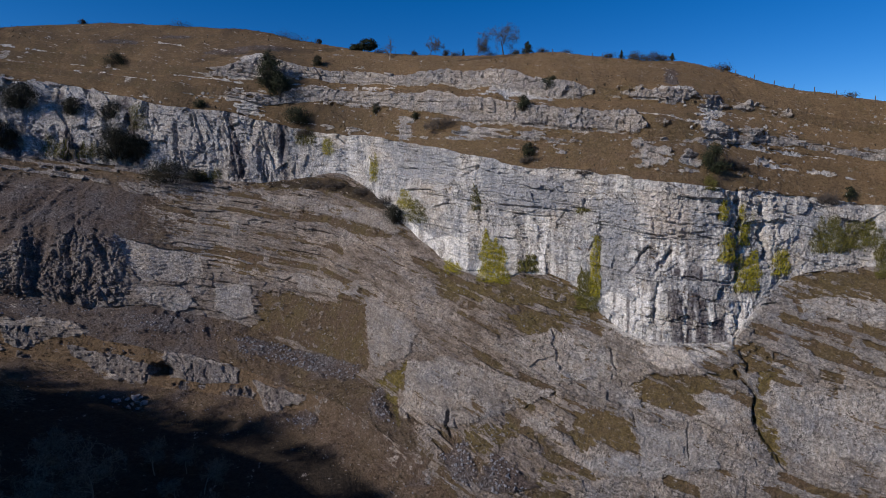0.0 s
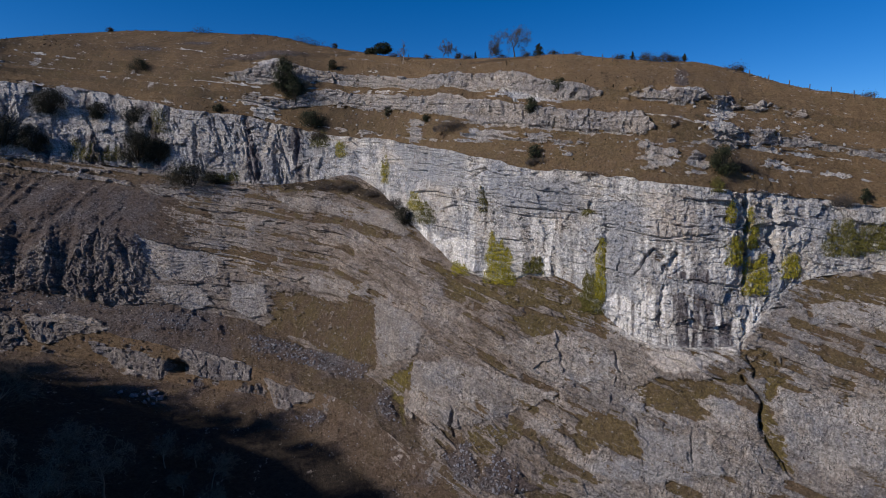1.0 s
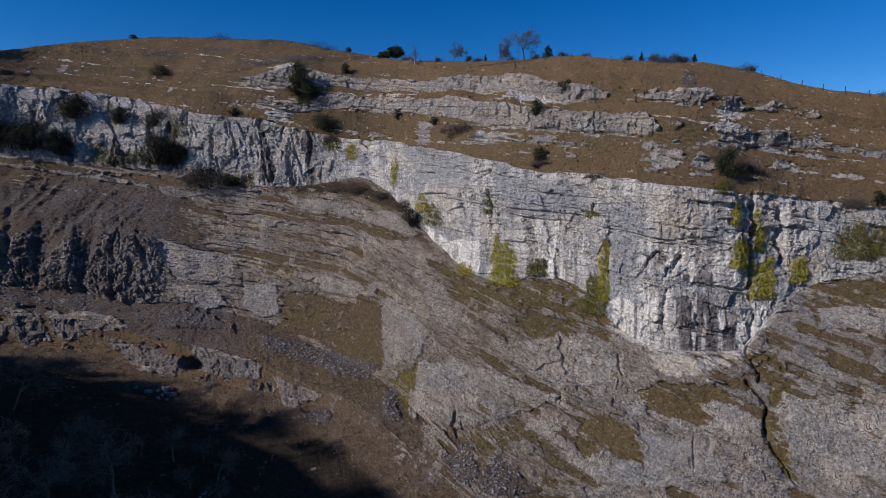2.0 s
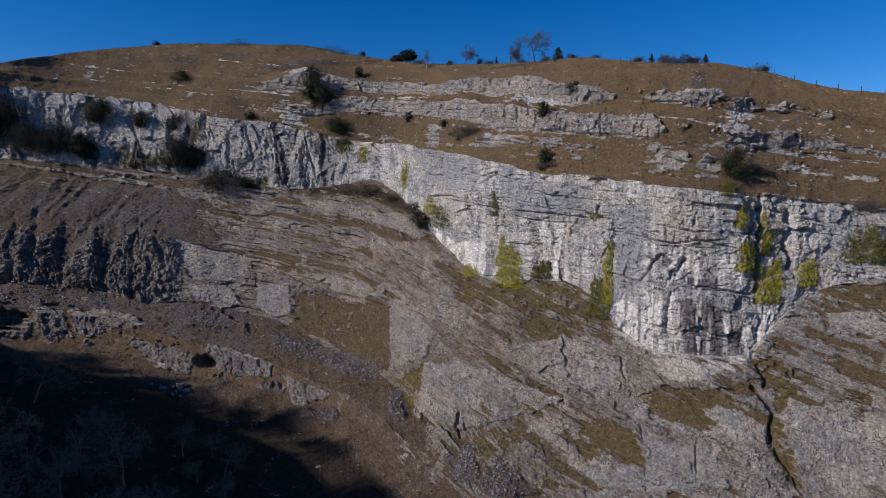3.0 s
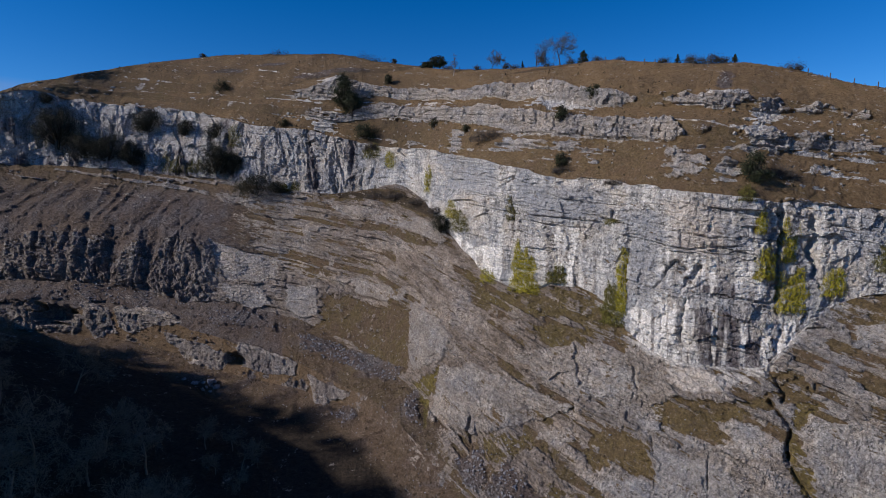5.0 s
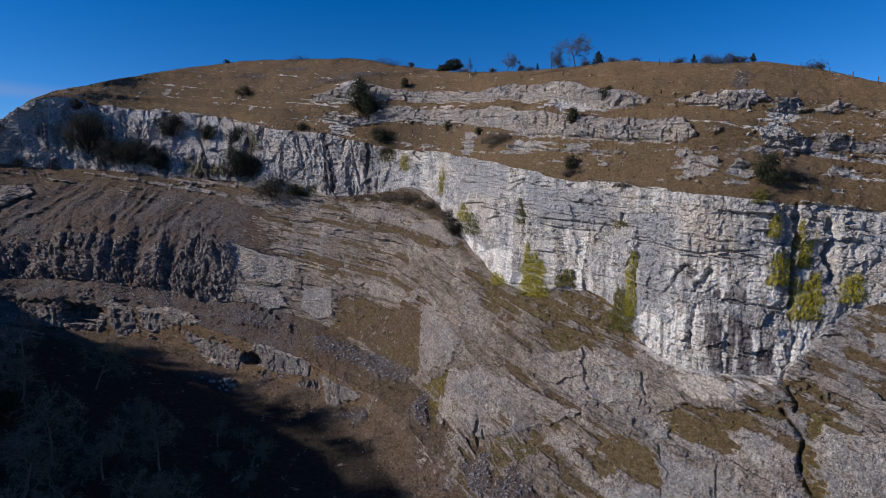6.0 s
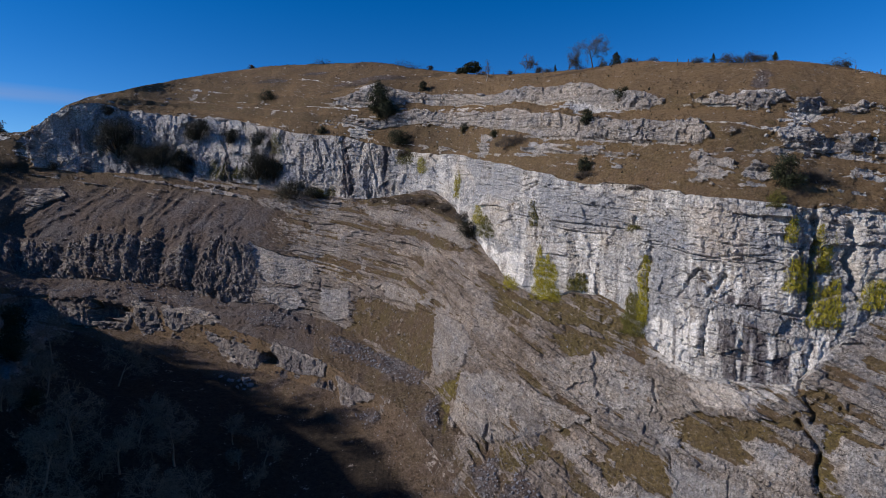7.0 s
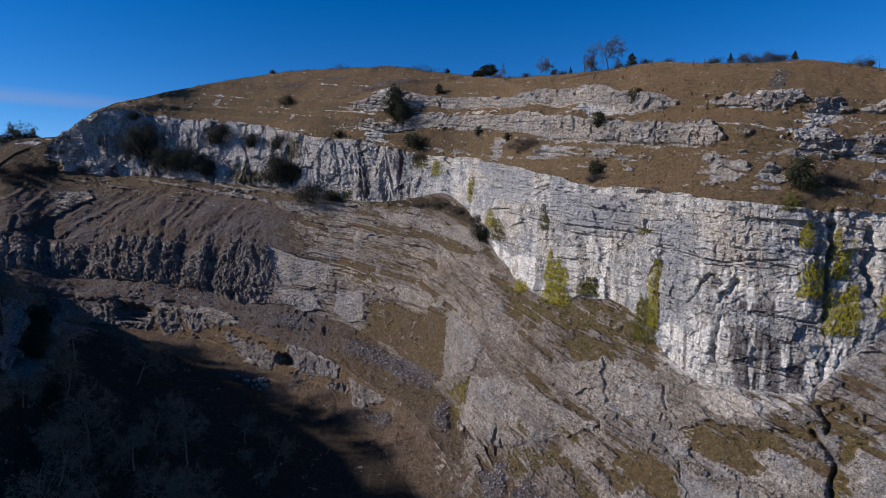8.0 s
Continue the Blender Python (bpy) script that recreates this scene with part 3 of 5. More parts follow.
def shard(u, v, seed, tilt=1.0):
    """Broken faces: uneven cells, each a flat piece set back and tilted by chance."""
    iu, iv = np.floor(u), np.floor(v)
    best, cu, cv, ci, cj = np.full(u.shape, 9.0), *(np.zeros(u.shape) for _ in range(4))
    for a in (-1, 0, 1):
        for b in (-1, 0, 1):
            i, j = iu + a, iv + b
            pu, pv = i + hashed(i, j, seed), j + hashed(i, j, seed + 1)
            d = (u - pu) ** 2 + (v - pv) ** 2
            m = d < best
            best[m], cu[m], cv[m], ci[m], cj[m] = d[m], pu[m], pv[m], i[m], j[m]
    return hashed(ci, cj, seed + 2) - 0.5 + 2 * tilt * ((hashed(ci, cj, seed + 3) - 0.5) * (u - cu) + (hashed(ci, cj, seed + 4) - 0.5) * (v - cv))


s_w = S + 0.45 * n_mid + 0.12 * n_small
b_w = BED + 0.35 * n_mid + 0.06 * n_small
z_w = z + 0.5 * n_mid + 0.12 * n_small
walls = face * left_wall
slabby = np.clip(seg_is(LOWER, TERRACE, FLUTES, BEDDED) * (slab_zone + 0.35 * ramp(bear + 2 * n_mid, -22, -10)), 0, 1)          # smooth dipping slabs
east_wall = face * right_wall
beds = np.clip(1 - walls - upright - calm - east_wall, 0, 1)
plates, flakes = shard(s_w / 5.0, b_w / 2.2, 401), shard(s_w / 1.7, b_w / 0.62, 411)
pillars, billets = shard(s_w / 1.9, z_w / 6.0, 431), shard(s_w / 0.85, z_w / 2.1, 441)
chips = shard(s_w / 0.55, z_w / 0.65, 451)
relief = rock * (
    1.2 * n_big + 0.08 * n_fine
    + calm * (0.55 * slab + 0.45 * plates + 0.24 * flakes + 0.10 * chips + 0.12 * billets - 0.32 * crack * ramp(n_mid - 0.4 * n_big + 0.5 * n_small, -0.25, 0.15) - 0.16 * groove * ramp(n_mid + n_big, -0.1, 0.3) + 0.14 * n_mid)
    + walls * (0.95 * pillars + 0.32 * billets + 0.10 * chips + 0.18 * flakes + 0.10 * columns - 0.70 * split - 0.22 * groove * ramp(n_mid + n_big, -0.2, 0.3))
    + upright * (1 - 0.45 * quarried) * (0.50 * pillars + 0.62 * billets + 0.34 * chips + 0.20 * flakes - 0.30 * split)
    + east_wall * (0.60 * plates + 0.25 * billets + 0.25 * flakes + 0.12 * chips - 0.35 * crack)
    + beds * (0.75 * (1 - 0.9 * slabby) * (1 - 0.6 * seg_is(LEDGE, CRAG)) * bed_out + 0.40 * seg_is(LEDGE, CRAG) * billets + 0.30 * (1 - 0.3 * slabby) * plates + (0.26 - 0.12 * slabby) * flakes + 0.10 * chips + 0.18 * n_bed * (1 - 0.7 * slabby) + 0.40 * n_mid - 0.14 * (1 - 0.75 * slabby) * groove))
relief += face * edge_fade * left_wall * 0.6 * columns2
relief += face * edge_fade * smooth_wall * 0.45 * columns2
relief += face * edge_fade * right_wall * 0.5 * columns2
relief += flut * ramp(FR, 0.0, 0.12) * ((1.5 - 0.7 * FR) * runnels + 0.7 * columns2)
relief += (1 - rock) * (0.55 * n_big + 0.25 * n_mid + 0.16 * n_small + 0.08 * n_fine)
relief += seg_is(LEDGE, CRAG) * rock * 0.5 * window(bear, -27, 60, 1.5) + 0.18 * outcrops
relief += seg_is(BEDDED, FLUTES, TERRACE) * 0.30 * (rock - 0.5)
relief += not_face * (0.28 * great_slab + 0.45 * pillar + 0.25 * band + 0.2 * blue_slab + 0.25 * blocks_out + 0.1 * smooth_slab - 0.6 * hung - 0.55 * apron + 0.6 * heaps * (0.6 + n_mid) + 0.5 * quarried - 0.15 * (turf_zone - apron))
relief += 0.9 * flut * ramp(FR, 0.0, 0.2)
relief += scree * (0.08 * n_small + 0.10 * n_fine)
# rills down the scree slope
rills = 1 - np.abs(vnoise((S - 0.75 * z + 0.8 * n_mid + 2.0 * n_big) / 2.2, z / 22, 0 * S, 37)) * 2
relief += seg_is(BEDDED) * scree_slope * window(bear, -70, -36, 2) * (0.42 * rills * ramp(FR, 0.98, 0.6) + 0.8 * ramp(FR, 0.5, 0.0) * runnels)
crooked = 0.55 * vnoise(z / 2.6, S / 9, 0 * z, 221) + 0.35 * vnoise(z / 0.9, S / 5, 0 * z, 223)
for th, zc, hw, hh, tilt, depth in NOTCHES + SMALL_NOTCHES:
    relief -= 0.75 * depth * patch(th, zc, hw, hh, tilt, 0.75, 0.35, crooked)


def fissure(width, depth, *stops):
    """A crack through the rock along a line of bearings and heights, pinched and widened by chance."""
    near = np.full_like(r, 99.0)
    wander = 0.45 * n_mid + 0.30 * n_small
    for (t0, z0), (t1, z1) in zip(stops, stops[1:]):
        a, b, dz = along(t0) + wander, along(t1) + wander, z1 - z0
        k = np.clip((a * (a - b) + (z - z0) * dz) / ((a - b) ** 2 + dz ** 2), 0, 1)
        near = np.minimum(near, np.hypot(a + k * (b - a), z - z0 - k * dz))
    return depth * np.exp(-(near / (width * (1.0 + 0.9 * n_mid))) ** 2) * ramp(depth + 1.6 * n_mid + 0.8 * n_small, 0.15, 0.6)


relief -= fissure(0.26, 1.4, (22.3, 10.8), (23.4, 9.1), (24.2, 7.8), (23.9, 5.8), (24.0, 4.2))
relief -= fissure(0.15, 0.8, (24.0, 4.2), (25.0, 2.2), (26.1, 0.3), (27.0, -1.8))
relief -= fissure(0.18, 0.9, (22.7, 13.9), (23.6, 12.0), (23.4, 11.0))
relief -= fissure(0.22, 1.0, (12.2, 25.3), (12.8, 28.0), (13.7, 29.5), (14.7, 28.3))
relief -= fissure(0.30, 1.1, (15.0, 25.7), (15.9, 28.8))
relief -= fissure(0.13, 0.5, (14.6, 31.2), (16.8, 31.8), (18.9, 32.0))
relief -= fissure(0.13, 0.6, (-8.0, 37.7), (-2.2, 35.9), (6.5, 34.9))
relief -= fissure(0.20, 0.8, (-4.2, 41.0), (-2.7, 43.1))
relief -= fissure(0.20, 0.7, (6.5, 35.6), (8.6, 34.8))
relief -= fissure(0.18, 0.7, (19.2, 24.4), (21.8, 23.9))
relief -= fissure(0.18, 0.7, (14.8, 23.6), (14.5, 17.1))
relief -= fissure(0.20, 0.8, (22.7, 20.3), (22.8, 17.3), (22.2, 14.9))
relief -= fissure(0.18, 0.7, (10.3, 12.5), (10.9, 8.8), (11.6, 7.5))
relief -= fissure(0.16, 0.4, (4.3, 14.8), (5.0, 11.5))
relief -= fissure(0.15, 0.5, (12.5, 3.6), (12.7, 1.0), (13.2, -4.6))
relief -= fissure(0.14, 0.5, (17.7, 2.1), (17.9, -1.3))
relief -= fissure(0.13, 0.3, (-3.8, 13.6), (0.6, 10.3), (6.6, 6.8))
relief -= fissure(0.13, 0.3, (-6.5, 15.7), (-2.0, 13.2))
near_eye = ramp(r, 30, 60)
relief = relief * near_eye
X2, Y2, Z2 = X + relief * N[..., 0], Y + relief * N[..., 1], z + relief * N[..., 2] * 0.8
cliff_normal = normals(X2, Y2, Z2)

right_half = window(bear, 8, 40, 1)
# --- stains: pale calcite and dark seepage on the face, 0 to 1; dark also holds the left wall's shade
streak = vnoise(S / 0.9, z / 9, 0 * S, 41) + 0.6 * vnoise(S / 0.35, z / 5, 0 * S, 43)
pale = face * np.clip(1.2 * white_zone * ramp(streak + 0.5 * n_mid + 0.4 * n_small, -0.35, 0.15) + (0.50 - 0.3 * left_wall) * (1 - 0.8 * cool_zone) * ramp(streak + n_big + 0.5 * n_mid, 0.05, 0.7), 0, 1)
pale += 0.45 * foot + 0.5 * sill
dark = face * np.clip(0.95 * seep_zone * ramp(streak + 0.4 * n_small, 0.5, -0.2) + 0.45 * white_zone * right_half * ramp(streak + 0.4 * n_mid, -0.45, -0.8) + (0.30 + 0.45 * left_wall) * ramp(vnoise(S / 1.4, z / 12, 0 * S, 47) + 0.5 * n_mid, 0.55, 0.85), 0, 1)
# left wall, flutes and lower step darkened to paint in the shade of grazing sun
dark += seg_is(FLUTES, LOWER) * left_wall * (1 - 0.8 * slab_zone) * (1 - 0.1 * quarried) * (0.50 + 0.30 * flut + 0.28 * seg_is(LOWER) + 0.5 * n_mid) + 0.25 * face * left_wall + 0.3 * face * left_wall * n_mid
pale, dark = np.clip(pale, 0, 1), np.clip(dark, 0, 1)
# --- bluish (below nought) or buff (above) stone
tone = np.clip(0.9 * warm_zone + 0.35 * sill - 0.85 * cool_zone - 0.55 * blue_slab - 0.12 * great_slab - 0.3 * pillar - 0.2 * band - 0.15 * blocks_out - 0.1 * smooth_slab, -1, 1)
# --- dark heath and scrub; valley floor shade put into the colour, 0 to 1
heathy = window(bear, -70, -13, 5) * seg_is(BENCH, LEDGE, BENCH2, CRAG, HILL) * np.clip(0.34 + 0.35 * n_big + 0.35 * n_mid + 0.2 * n_small, 0, 0.8)
scrub_and_shade = highest(0.6 * patches(HEATH), heathy, 0.8 * brambles, 0.75 * wooded * seg_is(BEDDED, FACE, BENCH, LEDGE, BENCH2, CRAG, HILL) * ramp(z + 3 * n_mid, 42, 48)) + seg_is(FLOOR_A, FLOOR_B, FLOOR_C) * ramp(toe_r[None, :] - r + 2.5 * n_mid + 4 * n_big, 5, 12) * (1 - ramp(bear + 3 * n_big, -16, -6))
# --- bare crumbling earth of the quarry floor, 0 to 1
talus = np.clip(window(bear, -70, -9, 2) * (seg_is(FLOOR_A, FLOOR_B, FLOOR_C) + seg_is(LOWER) * (1 - moss) + 0.5 * seg_is(TERRACE) * (1 - moss)) + 0.6 * seg_is(FLOOR_C) + 0.5 * seg_is(BEDDED) * scree_slope, 0, 1) * (0.8 + 0.4 * n_mid)
mossy = np.clip(np.maximum(moss, 0.4 * turf_zone * (1 - apron) * window(bear, -10, 60, 2)), 0, 1)
# --- earth-stained lower beds, 0 to 1
mud = seg_is(LOWER, TERRACE, FLUTES, BEDDED) * (0.75 + 0.25 * window(bear, -24, 6, 4)) * (1 - 0.35 * upright) + 0.8 * seg_is(FLOOR_A, FLOOR_B, FLOOR_C) + 0.55 * seg_is(LEDGE, CRAG) + 0.5 * seg_is(BENCH) * window(bear, -22, 24, 4) * ramp(n_big + 0.5 * n_mid, -0.5, 0.2)
mud = np.clip(mud - 0.5 * foot - 0.55 * sill - 0.28 * slab_zone, 0, 1)


def sheet(name, first, last, label, category):
    """Rows first to last of the wall as one mesh."""
    rows = np.arange(first, last + 1)
    co = np.stack([X2[rows], Y2[rows], Z2[rows]], -1).reshape(-1, 3)
    nr = len(rows)
    a = (np.arange(nr - 1)[:, None] * COLUMNS + np.arange(COLUMNS - 1)[None, :]).ravel()
    faces = np.stack([a, a + 1, a + 1 + COLUMNS, a + COLUMNS], -1)
    me = bpy.data.meshes.new(name)
    me.vertices.add(len(co))
    me.vertices.foreach_set("co", co.ravel())
    me.loops.add(faces.size)
    me.loops.foreach_set("vertex_index", faces.ravel())
    me.polygons.add(len(faces))
    me.polygons.foreach_set("loop_start", np.arange(len(faces)) * 4)
    me.update(calc_edges=True)
    me.polygons.foreach_set("use_smooth", rock[rows][:-1, :-1].ravel() < 0.4)
    for key, values in (("rock", rock), ("scree", scree), ("pale", pale), ("dark", dark), ("mud", mud), ("scrub_and_shade", scrub_and_shade), ("tone", tone), ("talus", talus), ("moss", mossy)):
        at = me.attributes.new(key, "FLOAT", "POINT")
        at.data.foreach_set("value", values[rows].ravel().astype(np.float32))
    me.materials.append(quarry_material)
    ob = new(name, me)
    return tagged(ob, label, category, kind="structure")


# ---------------------------------------------------------------- materials
class Mat:
    """A node material, built line by line."""

    def __init__(self, name, roughness=0.9):
        self.m = bpy.data.materials.new(name)
        self.m.use_nodes = True
        self.t = self.m.node_tree
        self.b = self.t.nodes["Principled BSDF"]
        self.b.inputs["Roughness"].default_value = roughness
        self.b.inputs["Specular IOR Level"].default_value = 0.2
        self.co = self.t.nodes.new("ShaderNodeTexCoord").outputs["Object"]

    def link(self, a, b):
        self.t.links.new(a, b)

    def put(self, socket, v):
        if hasattr(v, "is_output"):
            self.link(v, socket)
        elif isinstance(v, tuple):
            socket.default_value = (*v, 1.0)[:4] if len(socket.default_value) == 4 else v
        else:
            socket.default_value = v

    def scaled(self, sx, sy, sz):
        n = self.t.nodes.new("ShaderNodeMapping")
        n.inputs["Scale"].default_value = (sx, sy, sz)
        self.link(self.co, n.inputs["Vector"])
        return n.outputs["Vector"]

    def vein(self, fac, width):
        """Thin lines where a noise crosses its middle."""
        return self.band(self.math("ABSOLUTE", self.math("SUBTRACT", fac, 0.5)), width * 0.3, width, 1.0, 0.0)

    def bedded(self, flat, thick, dip=-8.5):
        """Coordinates drawn out along the dipping beds."""
        n = self.t.nodes.new("ShaderNodeMapping")
        n.inputs["Rotation"].default_value = (0.0, radians(dip), 0.0)
        self.link(self.co, n.inputs["Vector"])
        s = self.t.nodes.new("ShaderNodeMapping")
        s.inputs["Scale"].default_value = (flat, flat, thick)
        self.link(n.outputs["Vector"], s.inputs["Vector"])
        return s.outputs["Vector"]

    def noise(self, scale, detail=4.0, rough=0.55, vector=None):
        n = self.t.nodes.new("ShaderNodeTexNoise")
        n.inputs["Scale"].default_value = scale
        n.inputs["Detail"].default_value = detail
        n.inputs["Roughness"].default_value = rough
        self.link(vector or self.co, n.inputs["Vector"])
        return n.outputs["Fac"]

    def band(self, fac, a, b, lo=0.0, hi=1.0):
        n = self.t.nodes.new("ShaderNodeMapRange")
        self.put(n.inputs["Value"], fac)
        for k, v in (("From Min", a), ("From Max", b), ("To Min", lo), ("To Max", hi)):
            n.inputs[k].default_value = v
        return n.outputs["Result"]

    def mix(self, fac, a, b, blend="MIX"):
        n = self.t.nodes.new("ShaderNodeMix")
        n.data_type, n.blend_type = "RGBA", blend
        self.put(n.inputs["Factor"], fac)
        self.put(n.inputs[6], a)
        self.put(n.inputs[7], b)
        return n.outputs[2]

    def math(self, op, a, b=0.0):
        n = self.t.nodes.new("ShaderNodeMath")
        n.operation = op
        self.put(n.inputs[0], a)
        self.put(n.inputs[1], b)
        return n.outputs[0]

    def attr(self, name):
        n = self.t.nodes.new("ShaderNodeAttribute")
        n.attribute_name = name
        return n.outputs["Fac"]

    def rand(self):
        return self.t.nodes.new("ShaderNodeObjectInfo").outputs["Random"]

    def island(self):
        return self.t.nodes.new("ShaderNodeNewGeometry").outputs["Random Per Island"]

    def bump(self, height, strength=0.5, distance=0.1):
        n = self.t.nodes.new("ShaderNodeBump")
        n.inputs["Strength"].default_value = strength
        n.inputs["Distance"].default_value = distance
        self.link(height, n.inputs["Height"])
        self.link(n.outputs["Normal"], self.b.inputs["Normal"])

    def done(self, colour):
        self.put(self.b.inputs["Base Color"], colour)
        return self.m


def rock_colour(m):
    """Grey limestone: cool and warm washes, pale and rusty streaks, thin dark cracks along beds and joints."""
    tall = m.scaled(1.0, 1.0, 0.12)
    flat = m.bedded(0.22, 1.3)
    c = m.mix(m.band(m.noise(0.14, 6, 0.65), 0.42, 0.58), (0.330, 0.340, 0.375), (0.550, 0.495, 0.445))
    c = m.mix(m.band(m.noise(0.45, 6, 0.72), 0.50, 0.62, 0.0, 0.8), c, (0.610, 0.588, 0.570))
    c = m.mix(m.band(m.noise(0.9, 5, 0.7, tall), 0.53, 0.62, 0.0, 0.7), c, (0.700, 0.675, 0.655))
    c = m.mix(m.band(m.noise(0.55, 6, 0.75, tall), 0.56, 0.68, 0.0, 0.6), c, (0.330, 0.255, 0.195))
    c = m.mix(m.band(m.noise(1.3, 5, 0.75, tall), 0.57, 0.66, 0.0, 0.55), c, (0.170, 0.170, 0.190))
    c = m.mix(m.band(m.noise(1.6, 5, 0.85), 0.56, 0.61, 0.0, 0.8), c, (0.085, 0.080, 0.080))
    c = m.mix(m.band(m.noise(1.7, 5, 0.85), 0.555, 0.60, 0.0, 0.75), c, (0.820, 0.800, 0.785))
    worn = m.band(m.noise(0.16, 4), 0.42, 0.56)
    c = m.mix(m.math("MULTIPLY", m.vein(m.noise(0.8, 4, 0.65, flat), 0.014), m.math("MULTIPLY", worn, m.band(m.noise(0.5, 4, 0.7), 0.46, 0.54))), c, (0.065, 0.062, 0.064))
    c = m.mix(m.math("MULTIPLY", m.vein(m.noise(0.55, 4, 0.65, m.scaled(1, 1, 0.3)), 0.012), m.band(m.noise(0.2, 4), 0.60, 0.45)), c, (0.080, 0.076, 0.078))
    return c


def make_quarry_material():
    m = Mat("limestone_and_turf", 0.92)
    stone = rock_colour(m)
    streaks = m.noise(1.3, 5, 0.75, m.scaled(1, 1, 0.09))
    stone = m.mix(m.math("MULTIPLY", m.attr("pale"), m.band(streaks, 0.40, 0.52, 0.45, 1.0)), stone, (0.88, 0.85, 0.83))
    # seepage stains, plus the shade painted on the left wall and steps
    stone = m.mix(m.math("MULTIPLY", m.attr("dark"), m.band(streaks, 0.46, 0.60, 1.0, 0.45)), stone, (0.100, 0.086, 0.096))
    cool = m.band(m.attr("tone"), 0.0, -1.0, 0.0, 0.75)
    warm = m.band(m.attr("tone"), 0.0, 1.0, 0.0, 0.6)
    stone = m.mix(cool, stone, m.mix(m.band(m.noise(0.8, 5, 0.75), 0.40, 0.60), (0.270, 0.284, 0.325), (0.420, 0.425, 0.450)))
    stone = m.mix(warm, stone, m.mix(m.band(streaks, 0.42, 0.58), (0.500, 0.425, 0.365), (0.760, 0.670, 0.600)))
    dipping = m.bedded(0.34, 1.0, -17)
    stain = m.band(m.noise(0.32, 7, 0.72, dipping), 0.41, 0.57, 0.05, 0.95)
    earth = m.mix(m.band(m.noise(1.4, 6, 0.8, dipping), 0.40, 0.60), (0.115, 0.089, 0.072), (0.262, 0.214, 0.184))
    low = m.mix(stain, m.mix(1.0, stone, (0.70, 0.64, 0.60), "MULTIPLY"), earth)
    low = m.mix(m.math("MULTIPLY", m.vein(m.noise(0.7, 5, 0.7, dipping), 0.014), m.band(m.noise(0.2, 4), 0.47, 0.57)), low, (0.060, 0.050, 0.045))
    stone = m.mix(m.attr("mud"), stone, low)
    turf = m.mix(m.band(m.noise(0.12, 6, 0.65), 0.40, 0.60), (0.200, 0.130, 0.070), (0.160, 0.107, 0.060))
    turf = m.mix(m.band(m.noise(1.2, 6, 0.8), 0.47, 0.60, 0.0, 0.7), turf, (0.255, 0.175, 0.100))
    turf = m.mix(m.band(m.noise(0.30, 5, 0.7), 0.56, 0.68, 0.0, 0.6), turf, (0.125, 0.096, 0.040))
    turf = m.mix(m.band(m.noise(2.6, 4, 0.85), 0.57, 0.66, 0.0, 0.55), turf, (0.080, 0.058, 0.034))
    sward = m.mix(m.band(m.noise(0.25, 6, 0.7), 0.42, 0.58), (0.112, 0.078, 0.054), (0.118, 0.089, 0.045))
    talus = m.mix(m.band(m.noise(0.35, 6, 0.75), 0.42, 0.58), (0.096, 0.066, 0.052), (0.150, 0.110, 0.090))
    sward = m.mix(m.attr("talus"), sward, talus)
    sward = m.mix(m.attr("moss"), sward, m.mix(m.band(m.noise(0.9, 5, 0.7), 0.40, 0.60), (0.105, 0.085, 0.030), (0.165, 0.130, 0.038)))
    sward = m.mix(m.band(m.noise(1.6, 4, 0.85), 0.55, 0.62, 0.0, 0.75), sward, (0.215, 0.178, 0.150))
    sward = m.mix(m.band(m.noise(1.9, 4, 0.85), 0.56, 0.63, 0.0, 0.75), sward, (0.052, 0.042, 0.030))
    turf = m.mix(m.attr("mud"), turf, sward)
    rubble = m.mix(m.band(m.noise(3.2, 4, 0.8), 0.43, 0.57), (0.048, 0.043, 0.047), (0.190, 0.174, 0.184))
    rubble = m.mix(m.band(m.noise(0.14, 5, 0.6), 0.38, 0.58, 0.1, 0.85), rubble, m.mix(m.band(m.noise(3.0, 4, 0.8), 0.42, 0.58), (0.060, 0.043, 0.037), (0.140, 0.105, 0.091)))
    c = m.mix(m.attr("scree"), turf, rubble)
    # near-black tone for scrub, and for shade painted on the valley floor
    c = m.mix(m.attr("scrub_and_shade"), c, m.mix(m.band(m.noise(1.1, 5, 0.7), 0.4, 0.6), (0.024, 0.019, 0.016), (0.052, 0.039, 0.028)))
    ragged = m.math("ADD", m.band(m.noise(1.2, 5, 0.8), 0.28, 0.72, -0.4, 0.4), m.band(m.noise(0.9, 5, 0.75, m.bedded(0.28, 1.6, -18)), 0.30, 0.70, -0.6, 0.6))
    fuzzy = m.math("ADD", m.attr("rock"), ragged)
    c = m.mix(m.band(fuzzy, 0.40, 0.60), c, stone)
    grain = m.band(m.noise(2.6, 5, 0.9), 0.36, 0.64, 0.52, 1.48)
    c = m.mix(1.0, c, grain, "MULTIPLY")
    h = m.math("ADD", m.noise(2.4, 5, 0.85), m.math("MULTIPLY", m.noise(1.2, 5, 0.8, m.bedded(0.3, 2.4, -14)), 0.8))
    m.bump(m.math("ADD", h, m.math("MULTIPLY", m.noise(7.0, 3, 0.8), 0.25)), 1.0, 0.55)
    return m.done(c)


quarry_material = make_quarry_material()

